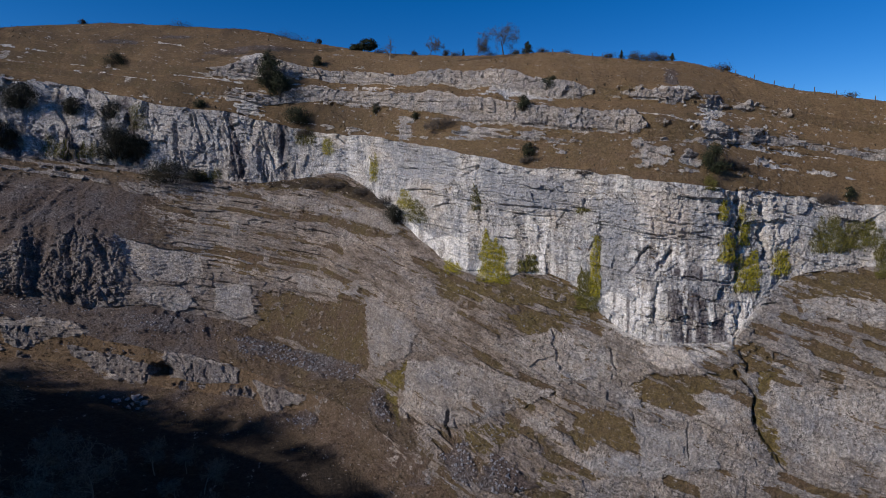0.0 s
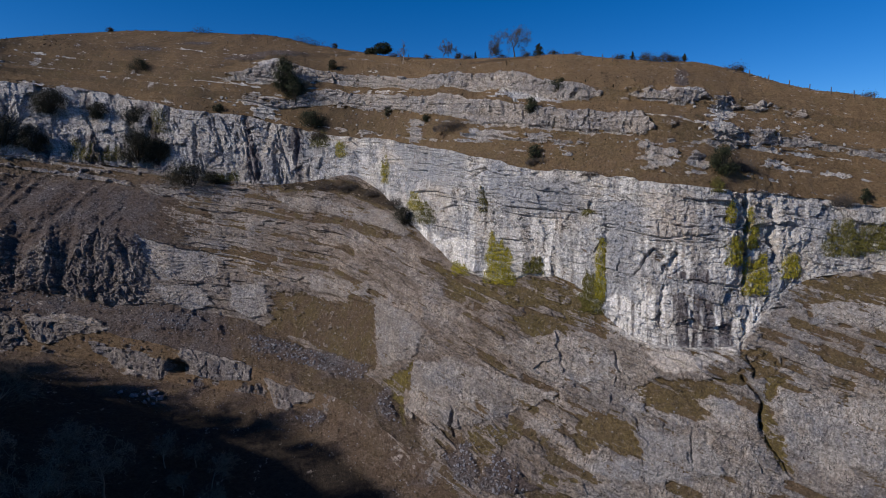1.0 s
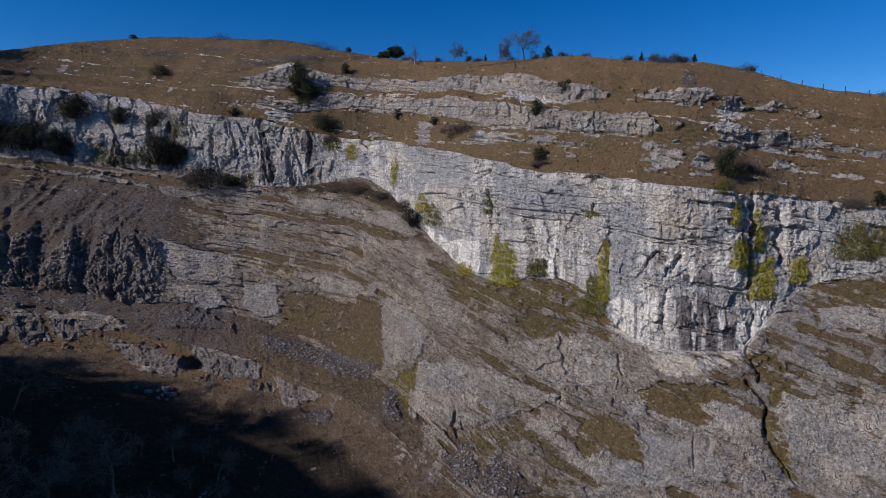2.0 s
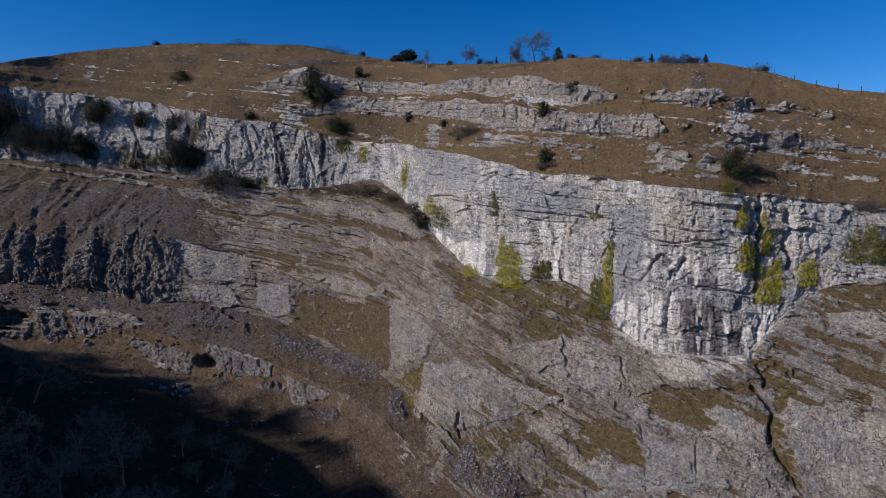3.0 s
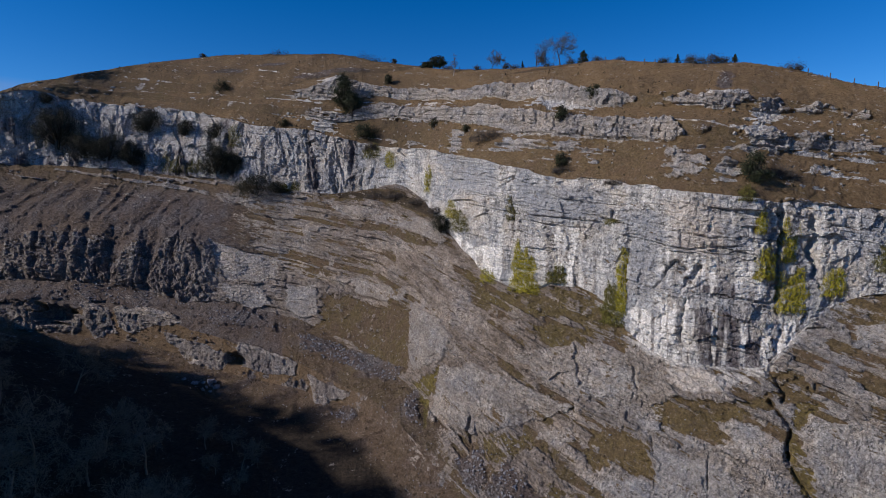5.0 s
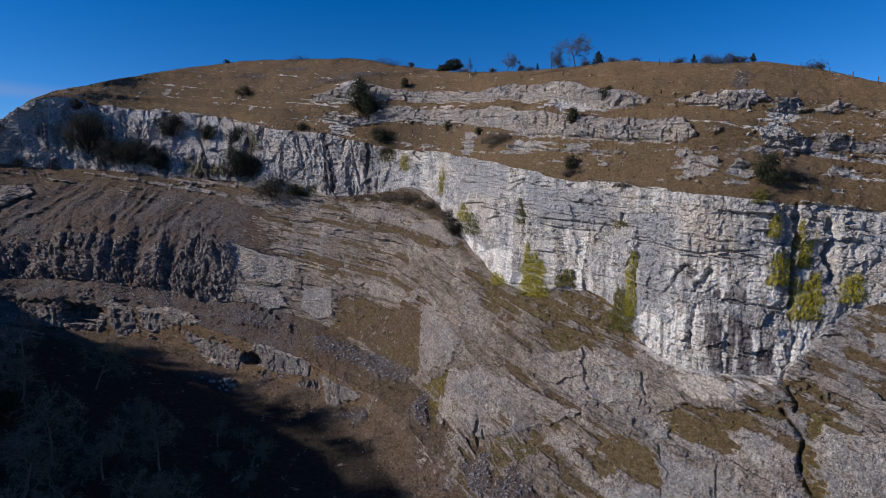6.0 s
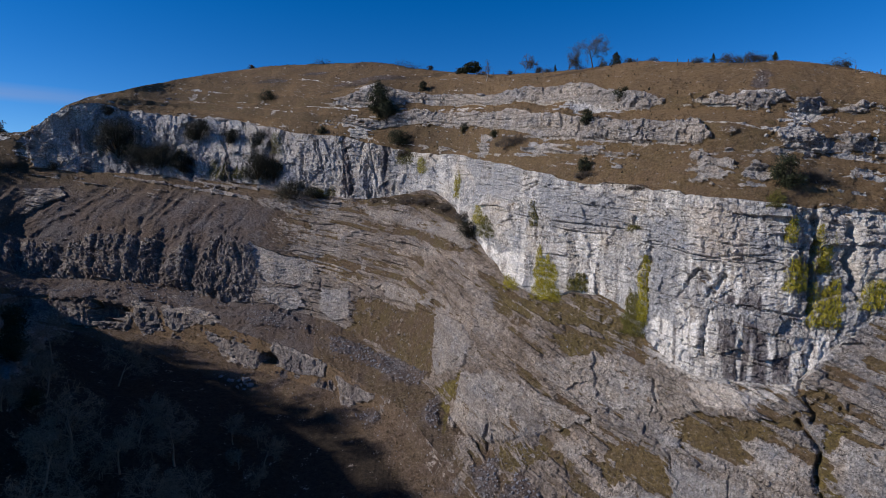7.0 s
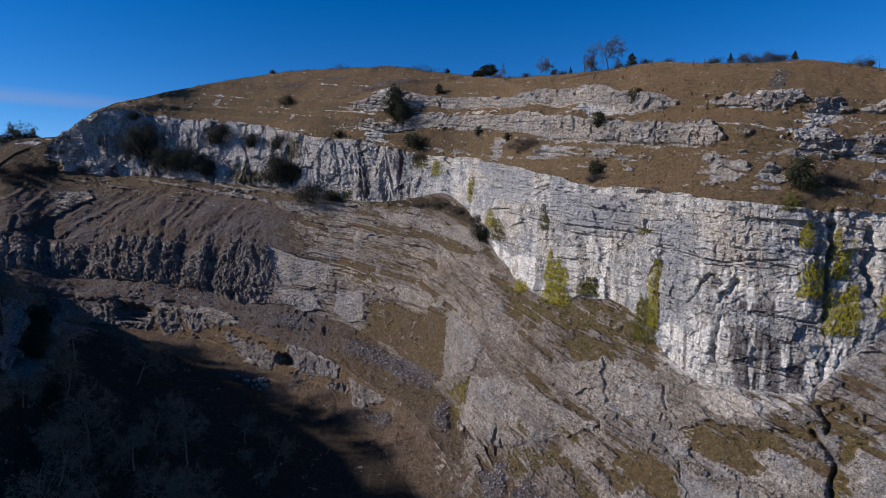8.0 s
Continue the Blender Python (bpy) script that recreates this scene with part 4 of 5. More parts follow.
starts = np.r_[0, np.cumsum(ROW_COUNTS)]
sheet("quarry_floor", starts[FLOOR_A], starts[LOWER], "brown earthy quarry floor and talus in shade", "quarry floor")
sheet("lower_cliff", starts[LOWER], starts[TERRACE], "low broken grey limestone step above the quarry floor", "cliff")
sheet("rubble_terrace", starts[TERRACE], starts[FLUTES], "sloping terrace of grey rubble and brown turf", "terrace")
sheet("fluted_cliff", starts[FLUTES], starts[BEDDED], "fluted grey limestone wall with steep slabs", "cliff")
sheet("bedded_slope", starts[BEDDED], starts[FACE], "steep thin-bedded limestone slope with turf and scree", "slope")
sheet("main_cliff", starts[FACE], starts[BENCH], "tall pale grey limestone cliff with streaks and stains", "cliff")
sheet("grass_bench", starts[BENCH], starts[CRAG], "brown grass bench with a grey limestone ledge", "hillside")
sheet("hillside", starts[CRAG], len(seg) - 1, "brown winter grass hillside above a limestone crag", "hillside")


# ---------------------------------------------------------------- the ground all round
def make_ground():
    rings = np.r_[0, 10, 19, 24, 29, 35, 50, 70, 90, 110, 140, 180, 240, 330, 460, 650, 950, 1500, 2500, 4200]
    turns = np.arange(0, 360, 2.0)
    verts, faces = [], []
    for k, rr in enumerate(rings):
        for a in turns:
            x, y = MIDDLE[0] + rr * math.sin(radians(a)), MIDDLE[1] + rr * math.cos(radians(a))
            verts.append((x, y, ground_height(x, y)))
    n = len(turns)
    for k in range(len(rings) - 1):
        for i in range(n):
            faces.append((k * n + i, k * n + (i + 1) % n, (k + 1) * n + (i + 1) % n, (k + 1) * n + i))
    me = bpy.data.meshes.new("ground")
    me.from_pydata(verts, [], faces)
    me.polygons.foreach_set("use_smooth", np.ones(len(faces), bool))
    me.materials.append(quarry_material)
    return tagged(new("ground", me), "brown rough grass ground reaching to the horizon", "ground", kind="structure")


def ground_height(x, y):
    """Valley floor under the flyer, a wooded hill to the south-west, high ground all round."""
    dx, dy = x - MIDDLE[0], y - MIDDLE[1]
    rr, a = math.hypot(dx, dy), math.degrees(math.atan2(dx, dy))
    inside = max(0.0, min(1.0, (a + 68) / 3)) * max(0.0, min(1.0, (42 - a) / 3)) * max(0.0, min(1.0, (rr - 19) / 10))
    far = 45 * max(0.0, min(1.0, (rr - 150) / 700)) * (0.6 + 0.4 * math.sin(radians(a * 3 + 40)))
    outside = FLOOR_Z - 4 + float(ridge(x, y)) + far
    return inside * (-19.0 if rr < 75 else -26.0) + (1 - inside) * outside


make_ground()


# ---------------------------------------------------------------- building blocks
def mesh_of(name, verts, faces, material, smooth=True):
    """One mesh from vertex rows and rows of four corners."""
    me = bpy.data.meshes.new(name)
    verts, faces = np.asarray(verts, float).reshape(-1, 3), np.asarray(faces, int)
    me.vertices.add(len(verts))
    me.vertices.foreach_set("co", verts.ravel())
    me.loops.add(faces.size)
    me.loops.foreach_set("vertex_index", faces.ravel())
    me.polygons.add(len(faces))
    me.polygons.foreach_set("loop_start", np.arange(len(faces)) * faces.shape[1])
    me.update(calc_edges=True)
    me.polygons.foreach_set("use_smooth", np.full(len(faces), smooth))
    me.materials.append(material)
    return me


def part(name, me, parent, label=""):
    ob = new(name, me)
    ob.parent = parent
    return tagged(ob, label)


def tubes(branches, sides=5):
    """Tapered tubes, one for each row of start, end, and the two radii."""
    verts, faces = [], []
    for a, b, ra, rb in branches:
        d = (b - a).normalized()
        e = d.orthogonal().normalized()
        f = d.cross(e)
        n = len(verts)
        for p, rad in ((a, ra), (b, rb)):
            for k in range(sides):
                q = 2 * math.pi * k / sides
                verts.append(p + (e * math.cos(q) + f * math.sin(q)) * rad)
        for k in range(sides):
            k2 = (k + 1) % sides
            faces.append((n + k, n + k2, n + sides + k2, n + sides + k))
    return [tuple(v) for v in verts], faces


def leaves(centres, size, rng, outward=None, spread=1.0, long=1.4):
    """Small bent leaf quads at the centres."""
    c = np.asarray(centres, float)
    n = len(c)
    nn = rng.normal(size=(n, 3)) * spread
    if outward is not None:
        nn = nn + outward
    nn /= np.linalg.norm(nn, axis=1, keepdims=True) + 1e-9
    t = np.cross(nn, rng.normal(size=(n, 3)))
    t /= np.linalg.norm(t, axis=1, keepdims=True) + 1e-9
    u = np.cross(nn, t)
    s = size * rng.uniform(0.6, 1.35, (n, 1))
    v = np.stack([c - t * s * long, c + u * s * 0.6 + nn * s * 0.2, c + t * s * long, c - u * s * 0.6 + nn * s * 0.2], 1)
    return v.reshape(-1, 3), np.arange(4 * n).reshape(n, 4)


def leaf_material(name, low, high, rough=0.7):
    m = Mat(name, rough)
    c = m.mix(m.island(), low, high)
    c = m.mix(m.band(m.noise(1.2, 4), 0.4, 0.65, 0.0, 0.6), c, tuple(v * 0.55 for v in low))
    return m.done(c)


def bark_material(name, low, high):
    m = Mat(name, 0.9)
    n = m.noise(6.0, 5, 0.7, m.scaled(1, 1, 0.25))
    m.bump(n, 0.6, 0.05)
    return m.done(m.mix(m.band(n, 0.35, 0.65), low, high))


IVY_LEAF = leaf_material("ivy_leaf", (0.220, 0.190, 0.016), (0.400, 0.350, 0.045))
IVY_DULL = leaf_material("dull_ivy_leaf", (0.078, 0.074, 0.018), (0.165, 0.145, 0.034))
# leaf colour darkened to hold the deep shade of the wall's hollows
SHADED_LEAF = leaf_material("shade_darkened_leaf", (0.012, 0.013, 0.009), (0.042, 0.042, 0.026))
DARK_LEAF = leaf_material("evergreen_leaf", (0.014, 0.020, 0.010), (0.045, 0.052, 0.024))
BROWN_LEAF = leaf_material("withered_leaf", (0.030, 0.026, 0.018), (0.065, 0.052, 0.036))
TWIG = bark_material("twig_bark", (0.060, 0.050, 0.044), (0.125, 0.108, 0.098))
BIRCH = bark_material("birch_bark", (0.22, 0.19, 0.16), (0.42, 0.38, 0.34))
PALE_TWIG = bark_material("pale_twig", (0.16, 0.125, 0.095), (0.27, 0.215, 0.165))
TWIG_HAZE = leaf_material("twig_haze", (0.125, 0.100, 0.072), (0.215, 0.17, 0.125), 0.9)
DARK_BARK = bark_material("dark_bark", (0.035, 0.028, 0.022), (0.085, 0.070, 0.055))

# --- places on the wall
WALL_ROWS = np.where((seg >= LOWER) & (seg <= HILL))[0]
SKY_ROW = int(starts[BACK_A])


def column_at(th):
    return max(0, min(COLUMNS - 1, int(round((th - WEST) / (EAST - WEST) * (COLUMNS - 1)))))


def wall_at(th, zc):
    """The place on the wall at a bearing and height, and its normal."""
    c = max(0, min(COLUMNS - 1, column_at(th)))
    k = WALL_ROWS[np.argmin(np.abs(Z2[WALL_ROWS, c] - zc))]
    return Vector((X2[k, c], Y2[k, c], Z2[k, c])), Vector(cliff_normal[k, c])


def floor_at(x, y):
    """The height of the quarry floor."""
    rr, th = math.hypot(x - MIDDLE[0], y - MIDDLE[1]), math.degrees(math.atan2(x - MIDDLE[0], y - MIDDLE[1]))
    c = max(0, min(COLUMNS - 1, column_at(th)))
    rows = np.arange(0, starts[TERRACE])
    rc = np.hypot(X2[rows, c] - MIDDLE[0], Y2[rows, c] - MIDDLE[1])
    return float(Z2[rows[np.argmin(np.abs(rc - rr))], c])


# ---------------------------------------------------------------- trees
def grow(rng, height, spread, lean=(0, 0), depth=5, trunk=0.35, first=0.28, radius=0.022):
    """Branches of a bare tree."""
    out = []

    def limb(p, d, length, rad, level):
        steps = 3 if level < 2 else 2
        for k in range(steps):
            d2 = (d + Vector(rng.normal(0, 0.16 + 0.05 * level, 3)) + Vector((lean[0], lean[1], 0.05)) * 0.12).normalized()
            q = p + d2 * length / steps
            r2 = rad * (0.80 if k < steps - 1 else 0.68)
            out.append((p, q, rad, r2))
            if level < depth and (level > 0 or k >= 1):
                for _ in range(2 if level < 3 else 1):
                    side = Vector(rng.normal(0, 1, 3)).cross(d2).normalized()
                    nd = (d2 * rng.uniform(0.45, 0.9) + side * spread * rng.uniform(0.6, 1.1)).normalized()
                    limb(q, nd, length * rng.uniform(0.52, 0.74), r2 * 0.62, level + 1)
            p, d, rad = q, d2, r2

    limb(Vector((0, 0, -0.3)), Vector((lean[0] * 0.3, lean[1] * 0.3, 1)).normalized(), height * trunk, height * radius, 0)
    top = max(b.z for _, b, _, _ in out)
    k = height / top
    return [(a * k, b * k, ra, rb) for a, b, ra, rb in out]


def bare_tree(label, seed, height, spread=0.9, lean=(0, 0), depth=5, bark=None, leafy=None, leaf_size=0.16, every=3, thin=1.0):
    rng = np.random.default_rng(seed)
    br = grow(rng, height, spread, lean, depth)
    tree = tagged(new("tree"), label, "tree")
    wood = [row for row in br if row[2] > 0.05 * thin]
    twigs = [row for row in br if row[2] <= 0.05 * thin]
    part("trunk", mesh_of("trunk", *tubes([(a, b, ra * thin, rb * thin) for a, b, ra, rb in wood], 6), bark or DARK_BARK), tree)
    part("crown", mesh_of("crown", *tubes([(a, b, max(ra * thin, 0.028), max(rb * thin, 0.020)) for a, b, ra, rb in twigs], 3), bark if bark is PALE_TWIG else TWIG), tree, "bare twigs")
    if leafy:
        ends = np.array([b for _, b, rad, _ in twigs])[::every]
        c = np.repeat(ends, 4, axis=0) + rng.normal(0, 0.25, (len(ends) * 4, 3))
        part("foliage", mesh_of("foliage", *leaves(c, leaf_size, rng), leafy, False), tree)
    return tree


def evergreen(label, seed, width, height, lean=0.0, pointed=False, leaf=None, name="tree", count=1500):
    """An evergreen tree or bush: stems and clumps of small leaves, uneven and open at the edge."""
    rng = np.random.default_rng(seed)
    thing = tagged(new(name), label, "tree" if name == "tree" else "bush")
    clumps, br = [], []
    n = 26
    for k in range(n):
        f = (k + 0.5) / n
        zz = height * (0.12 + 0.83 * f)
        wide = (1 - f) ** 0.8 if pointed else math.sqrt(max(0.05, 1 - (2 * f - 0.85) ** 2 / 1.4))
        a, q = rng.uniform(0, 6.283), wide * width * 0.5 * rng.uniform(0.35, 1.0)
        c = Vector((q * math.cos(a) + lean * zz, q * math.sin(a), zz))
        clumps.append((c, (0.14 + 0.10 * rng.random()) * (width if not pointed else width * wide + 0.2)))
        br.append((Vector((0.25 * c.x, 0.25 * c.y, max(0.02, zz * 0.35) - 0.2)), c, 0.02 * height + 0.01, 0.008 * height))
    br.append((Vector((0, 0, -0.4)), Vector((lean * height * 0.6, 0, height * 0.75)), 0.035 * height, 0.012 * height))
    part("trunk" if name == "tree" else "stem", mesh_of("stem", *tubes(br, 4), DARK_BARK), thing)
    per = max(16, int(count * 1.5) // n)
    c = np.concatenate([np.array(p)[None, :] + rng.normal(0, 1, (per, 3)) * np.array([s, s, s * 0.75]) * 0.62 for p, s in clumps])
    out = c - np.array([lean * height * 0.4, 0, height * 0.45])
    out /= np.linalg.norm(out, axis=1, keepdims=True) + 1e-6
    size = 0.055 * math.sqrt(width * height) * (1500 / count) ** 0.5 * 0.52
    part("crown" if name == "tree" else "foliage", mesh_of("foliage", *leaves(c, size, rng, out, 0.7), leaf or DARK_LEAF, False), thing)
    return thing


def thicket(label, seed, width, height):
    """A mound of bare thorn twigs."""
    rng = np.random.default_rng(seed)
    thing = tagged(new("bush"), label, "bush")
    br = []
    for _ in range(int(70 + 18 * width)):
        p = Vector((rng.uniform(-0.5, 0.5) * width, rng.uniform(-0.25, 0.25) * width * 0.6, -0.25))
        d = Vector((rng.normal(0, 0.5), rng.normal(0, 0.5), 1)).normalized()
        top = height * rng.uniform(0.5, 1.0) * math.sqrt(max(0.1, 1 - (2 * p.x / width) ** 2))
        mid = p + d * (top * 0.5)
        br.append((p, mid, 0.03, 0.02))
        for _ in range(4):
            q = mid + (d + Vector(rng.normal(0, 0.55, 3))).normalized() * top * rng.uniform(0.3, 0.6)
            br.append((mid, q, 0.018, 0.008))
            br.append((q, q + Vector(rng.normal(0, 0.3, 3)), 0.012, 0.006))
    part("brushwood", mesh_of("brushwood", *tubes(br, 3), TWIG), thing)
    return thing


def stand(thing, place, turn=0.0, size=1.0):
    thing.matrix_basis = Matrix.Translation(place) @ Matrix.Rotation(turn, 4, "Z") @ Matrix.Diagonal((size, size, size, 1))
    return thing


def crest(th, back=0):
    c, k = column_at(th), SKY_ROW + back
    return Vector((X2[k, c], Y2[k, c], Z2[k, c] - 0.05))


# --- the trees on the skyline
def windswept(label, seed, width, height):
    """A storm-shorn evergreen: a wedge of foliage that rises away from the wind on a leaning stem."""
    rng = np.random.default_rng(seed)
    tree = tagged(new("tree"), label, "tree")
    clumps, br = [], [(Vector((-0.15 * width, 0, -0.4)), Vector((0.05 * width, 0, height * 0.5)), 0.16, 0.09), (Vector((0.05 * width, 0, height * 0.5)), Vector((0.28 * width, 0, height * 0.85)), 0.09, 0.04)]
    for k in range(30):
        u = (k + 0.5) / 30
        top = height * (0.22 + 0.78 * u ** 0.7) * (1 if u < 0.8 else 1 - 1.6 * (u - 0.8))
        c = Vector(((u - 0.5) * width, rng.normal(0, 0.14) * width, rng.uniform(0.25, 0.95) * top))
        clumps.append(np.array(c)[None] + rng.normal(0, 1, (150, 3)) * (0.45, 0.45, 0.26))
        br.append((Vector(((u - 0.5) * width * 0.4, 0, c.z * 0.5)), c, 0.05, 0.02))
    part("trunk", mesh_of("stem", *tubes(br, 4), DARK_BARK), tree)
    part("crown", mesh_of("foliage", *leaves(np.concatenate(clumps), 0.16, rng), DARK_LEAF, False), tree)
    return tree


stand(windswept("dark windswept evergreen tree on the hill crest", 11, 6.4, 3.9), crest(-12.2))
stand(bare_tree("slender bare birch with a pale trunk on brown grass", 12, 6.3, 0.55, depth=4, bark=BIRCH, thin=1.0), wall_at(-10.0, 71.6)[0])
stand(bare_tree("small bare windblown tree on the hill crest", 13, 5.4, 1.05, (0.5, 0), depth=6, thin=0.8), crest(-6.1))
stand(bare_tree("open-crowned tree with sparse brown leaves on the crest", 14, 5.6, 1.5, (0.5, 0), depth=6, leafy=BROWN_LEAF, leaf_size=0.075, every=11), crest(-1.5))
stand(bare_tree("tall bare tree with fine twigs on the hill crest", 15, 8.4, 1.0, (0.15, 0), depth=6), crest(1.1))
stand(evergreen("small pointed dark conifer on the hill crest", 16, 2.8, 3.2, 0.1, True), crest(3.3))
stand(evergreen("tiny narrow dark conifer on the hill crest", 17, 0.8, 1.9, 0.0, True, count=500), crest(-2.8))
stand(evergreen("small narrow dark conifer beside the crest hedge", 18, 1.3, 2.0, 0.05, True, count=600), crest(12.2))
stand(evergreen("small narrow dark conifer by the fence line", 19, 1.3, 1.8, 0.05, True, count=600), crest(17.0))
for k, (th, w, h) in enumerate([(-4.5, 1.8, 1.5), (13.5, 3.6, 1.2), (15.0, 4.6, 1.3), (21.3, 5.0, 0.6), (21.9, 1.2, 1.0), (-16.4, 2.4, 1.3), (-13.3, 1.2, 1.6), (4.7, 2.6, 0.8), (-28.0, 7.0, 0.5), (-19.4, 7.0, 0.5), (-18.2, 6.0, 0.5), (-35.2, 2.6, 1.1),
                                (-7.5, 3.0, 0.8), (-3.6, 3.0, 0.7), (-0.2, 3.0, 0.7), (2.2, 3.2, 0.8), (11.0, 3.0, 0.7), (16.0, 2.4, 1.0), (-10.8, 3.4, 0.7), (7.0, 2.4, 0.5), (31.5, 3.0, 0.6)]):
    stand(evergreen("low dark shrub on the hill crest", 30 + k, w, h, 0.1, name="bush", leaf=BROWN_LEAF, count=560), crest(th, -1))

# --- bushes on the ledges and the wall
DARK_BUSHES = [
    (-33.4, 72.3, 5.4, 3.0), (-21.5, 63.6, 6.6, 9.6), (-20.6, 61.5, 5.4, 6.2), (-16.9, 70.7, 2.5, 3.0), (-19.1, 54.4, 6.0, 4.2), (-8.4, 53.8, 2.2, 1.9), (1.8, 53.6, 2.6, 3.1),
    (4.7, 58.6, 3.2, 2.6), (2.1, 44.6, 2.4, 2.8), (20.1, 41.4, 3.7, 4.8), (-11.9, 56.0, 2.2, 2.4), (31.7, 36.5, 1.6, 2.9), (-27.5, 58.9, 3.2, 2.0),
]
SHADED_BUSHES = [
    (-39.9, 58.5, 7.4, 6.0), (-34.2, 45.3, 8.4, 7.6), (-41.5, 48.0, 5.0, 6.4), (-30.4, 39.7, 9.0, 4.6), (-36.8, 57.5, 4.2, 4.1), (-34.4, 55.5, 5.5, 4.7), (-32.8, 45.6, 6.0, 6.0),
    (-47.2, 53.2, 11.0, 10.5), (-43.2, 49.4, 10.0, 7.0), (-45.2, 50.3, 9.0, 6.0), (-52.2, 48.9, 3.2, 2.1), (-10.7, 31.0, 3.8, 3.8), (-47.7, 66.8, 3.0, 3.0), (-28.3, 40.0, 5.0, 3.0),
]
for k, (th, zc, w, h) in enumerate(DARK_BUSHES):
    p, n = wall_at(th, zc)
    stand(evergreen("dense dark evergreen bush rooted on a rock ledge", 60 + k, w, h, 0.0, name="bush", count=int(1100 + 40 * w * h)), p - n * 0.2 + Vector((0, 0, -0.1)))
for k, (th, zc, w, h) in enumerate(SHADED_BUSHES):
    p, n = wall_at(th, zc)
    stand(evergreen("spreading bush at the cliff foot, leaves coloured dark for shade", 80 + k, w * 1.2, h * 1.1, 0.0, name="bush", leaf=SHADED_LEAF, count=int(3600 + 60 * w * h)), p - n * 0.2 + Vector((0, 0, -0.1)))
for k, (th, zc, w, h) in enumerate([(-5.7, 51.4, 8.9, 3.4), (21.7, 42.1, 3.0, 3.0), (29.9, 36.4, 3.3, 3.0), (-15.7, 39.0, 7.1, 1.8), (-13.1, 37.7, 6.8, 2.0), (-11.1, 35.3, 5.2, 2.4), (2.4, 43.9, 4.2, 1.5), (7.9, 41.6, 4.0, 0.9), (-18.5, 51.6, 3.9, 2.6), (-17.8, 39.0, 7.3, 1.8)]):
    p, n = wall_at(th, zc)
    stand(thicket("leafless brown thorn thicket on the slope", 100 + k, w, h), p - n * 0.1)


# ---------------------------------------------------------------- ivy on the face
def ivy(th, zc, w, h, seed, taper=0.5, dull=False):
    """A mat of leaves clinging to the rock, thicker in the middle, ragged above."""
    rng = np.random.default_rng(seed)
    thing = tagged(new("ivy"), ("dull olive" if dull else "bright yellow-green") + " ivy mat clinging to the pale cliff", "ivy")
    n = int(min(9000, 120 + w * h * 160))
    v = rng.random(n * 2)
    a = rng.uniform(-1, 1, n * 2)
    wide = 1 - taper * v ** 1.3 + 0.25 * np.sin(v * 17 + seed) * (1 - v)
    comb = vnoise(a * w * 0.9, v * 1.5, 0 * a + seed, seed)
    keep = (np.abs(a) < wide) & (v < 0.82 + 0.35 * comb) & (rng.random(n * 2) < 1.1 - 0.45 * np.abs(a))
    a, v = a[keep][:n], v[keep][:n]
    centres, outs = [], []
    for aa, vv in zip(a, v):
        zz = zc + (vv - 0.5) * h
        p, nn = wall_at(th + math.degrees(aa * w * 0.5 / 100.0), zz)
        centres.append(p + nn * float(rng.uniform(0.08, 0.30 + 0.45 * (1 - abs(aa)))) + Vector((0, 0, float(rng.normal(0, 0.12)))))
        outs.append(nn)
    if len(centres) < 8:
        centres, outs = [wall_at(th, zc)[0]] * 8, [Vector((0, -1, 0))] * 8
    base = wall_at(th, zc - h * 0.5)[0]
    thing.matrix_basis = Matrix.Translation(base)
    c = np.array([tuple(p - base) for p in centres])
    part("foliage", mesh_of("foliage", *leaves(c, 0.075, rng, np.array([tuple(o) for o in outs]) + np.array([0, 0, 0.35]), 0.55, 1.3), IVY_DULL if dull else IVY_LEAF, False), thing)
    for _ in range(4):
        x0 = rng.uniform(-0.3, 0.3) * w
        stem, last = [], None
        for q in np.linspace(0, 0.8, 6):
            p = wall_at(th + math.degrees((x0 + rng.normal(0, 0.15)) / 100.0), zc + (q - 0.5) * h)
            p = p[0] + p[1] * 0.06 - base
            if last is not None and (p - last).length > 0.01:
                stem.append((last, p, 0.04, 0.03))
            last = p
        if stem:
            part("stem", mesh_of("stem", *tubes(stem, 4), DARK_BARK), thing)
    return thing


IVY = [
    (-12.4, 44.0, 1.5, 7.6, 0.5, 0), (-9.4, 36.4, 3.2, 4.2, 0.5, 0), (-8.6, 34.0, 4.0, 4.8, 0.4, 1), (-3.0, 37.1, 1.5, 4.8, 0.3, 1), (-1.4, 26.3, 5.7, 9.8, 0.55, 0), (2.1, 25.7, 3.9, 3.6, 0.5, 1),
    (-5.3, 23.7, 3.3, 2.6, 0.4, 0), (7.9, 21.8, 4.6, 7.2, 0.5, 1), (8.7, 25.8, 2.2, 10.5, 0.75, 0), (7.4, 35.2, 2.4, 0.9, 0.3, 1), (21.1, 29.8, 3.1, 5.0, 0.4, 0),
]
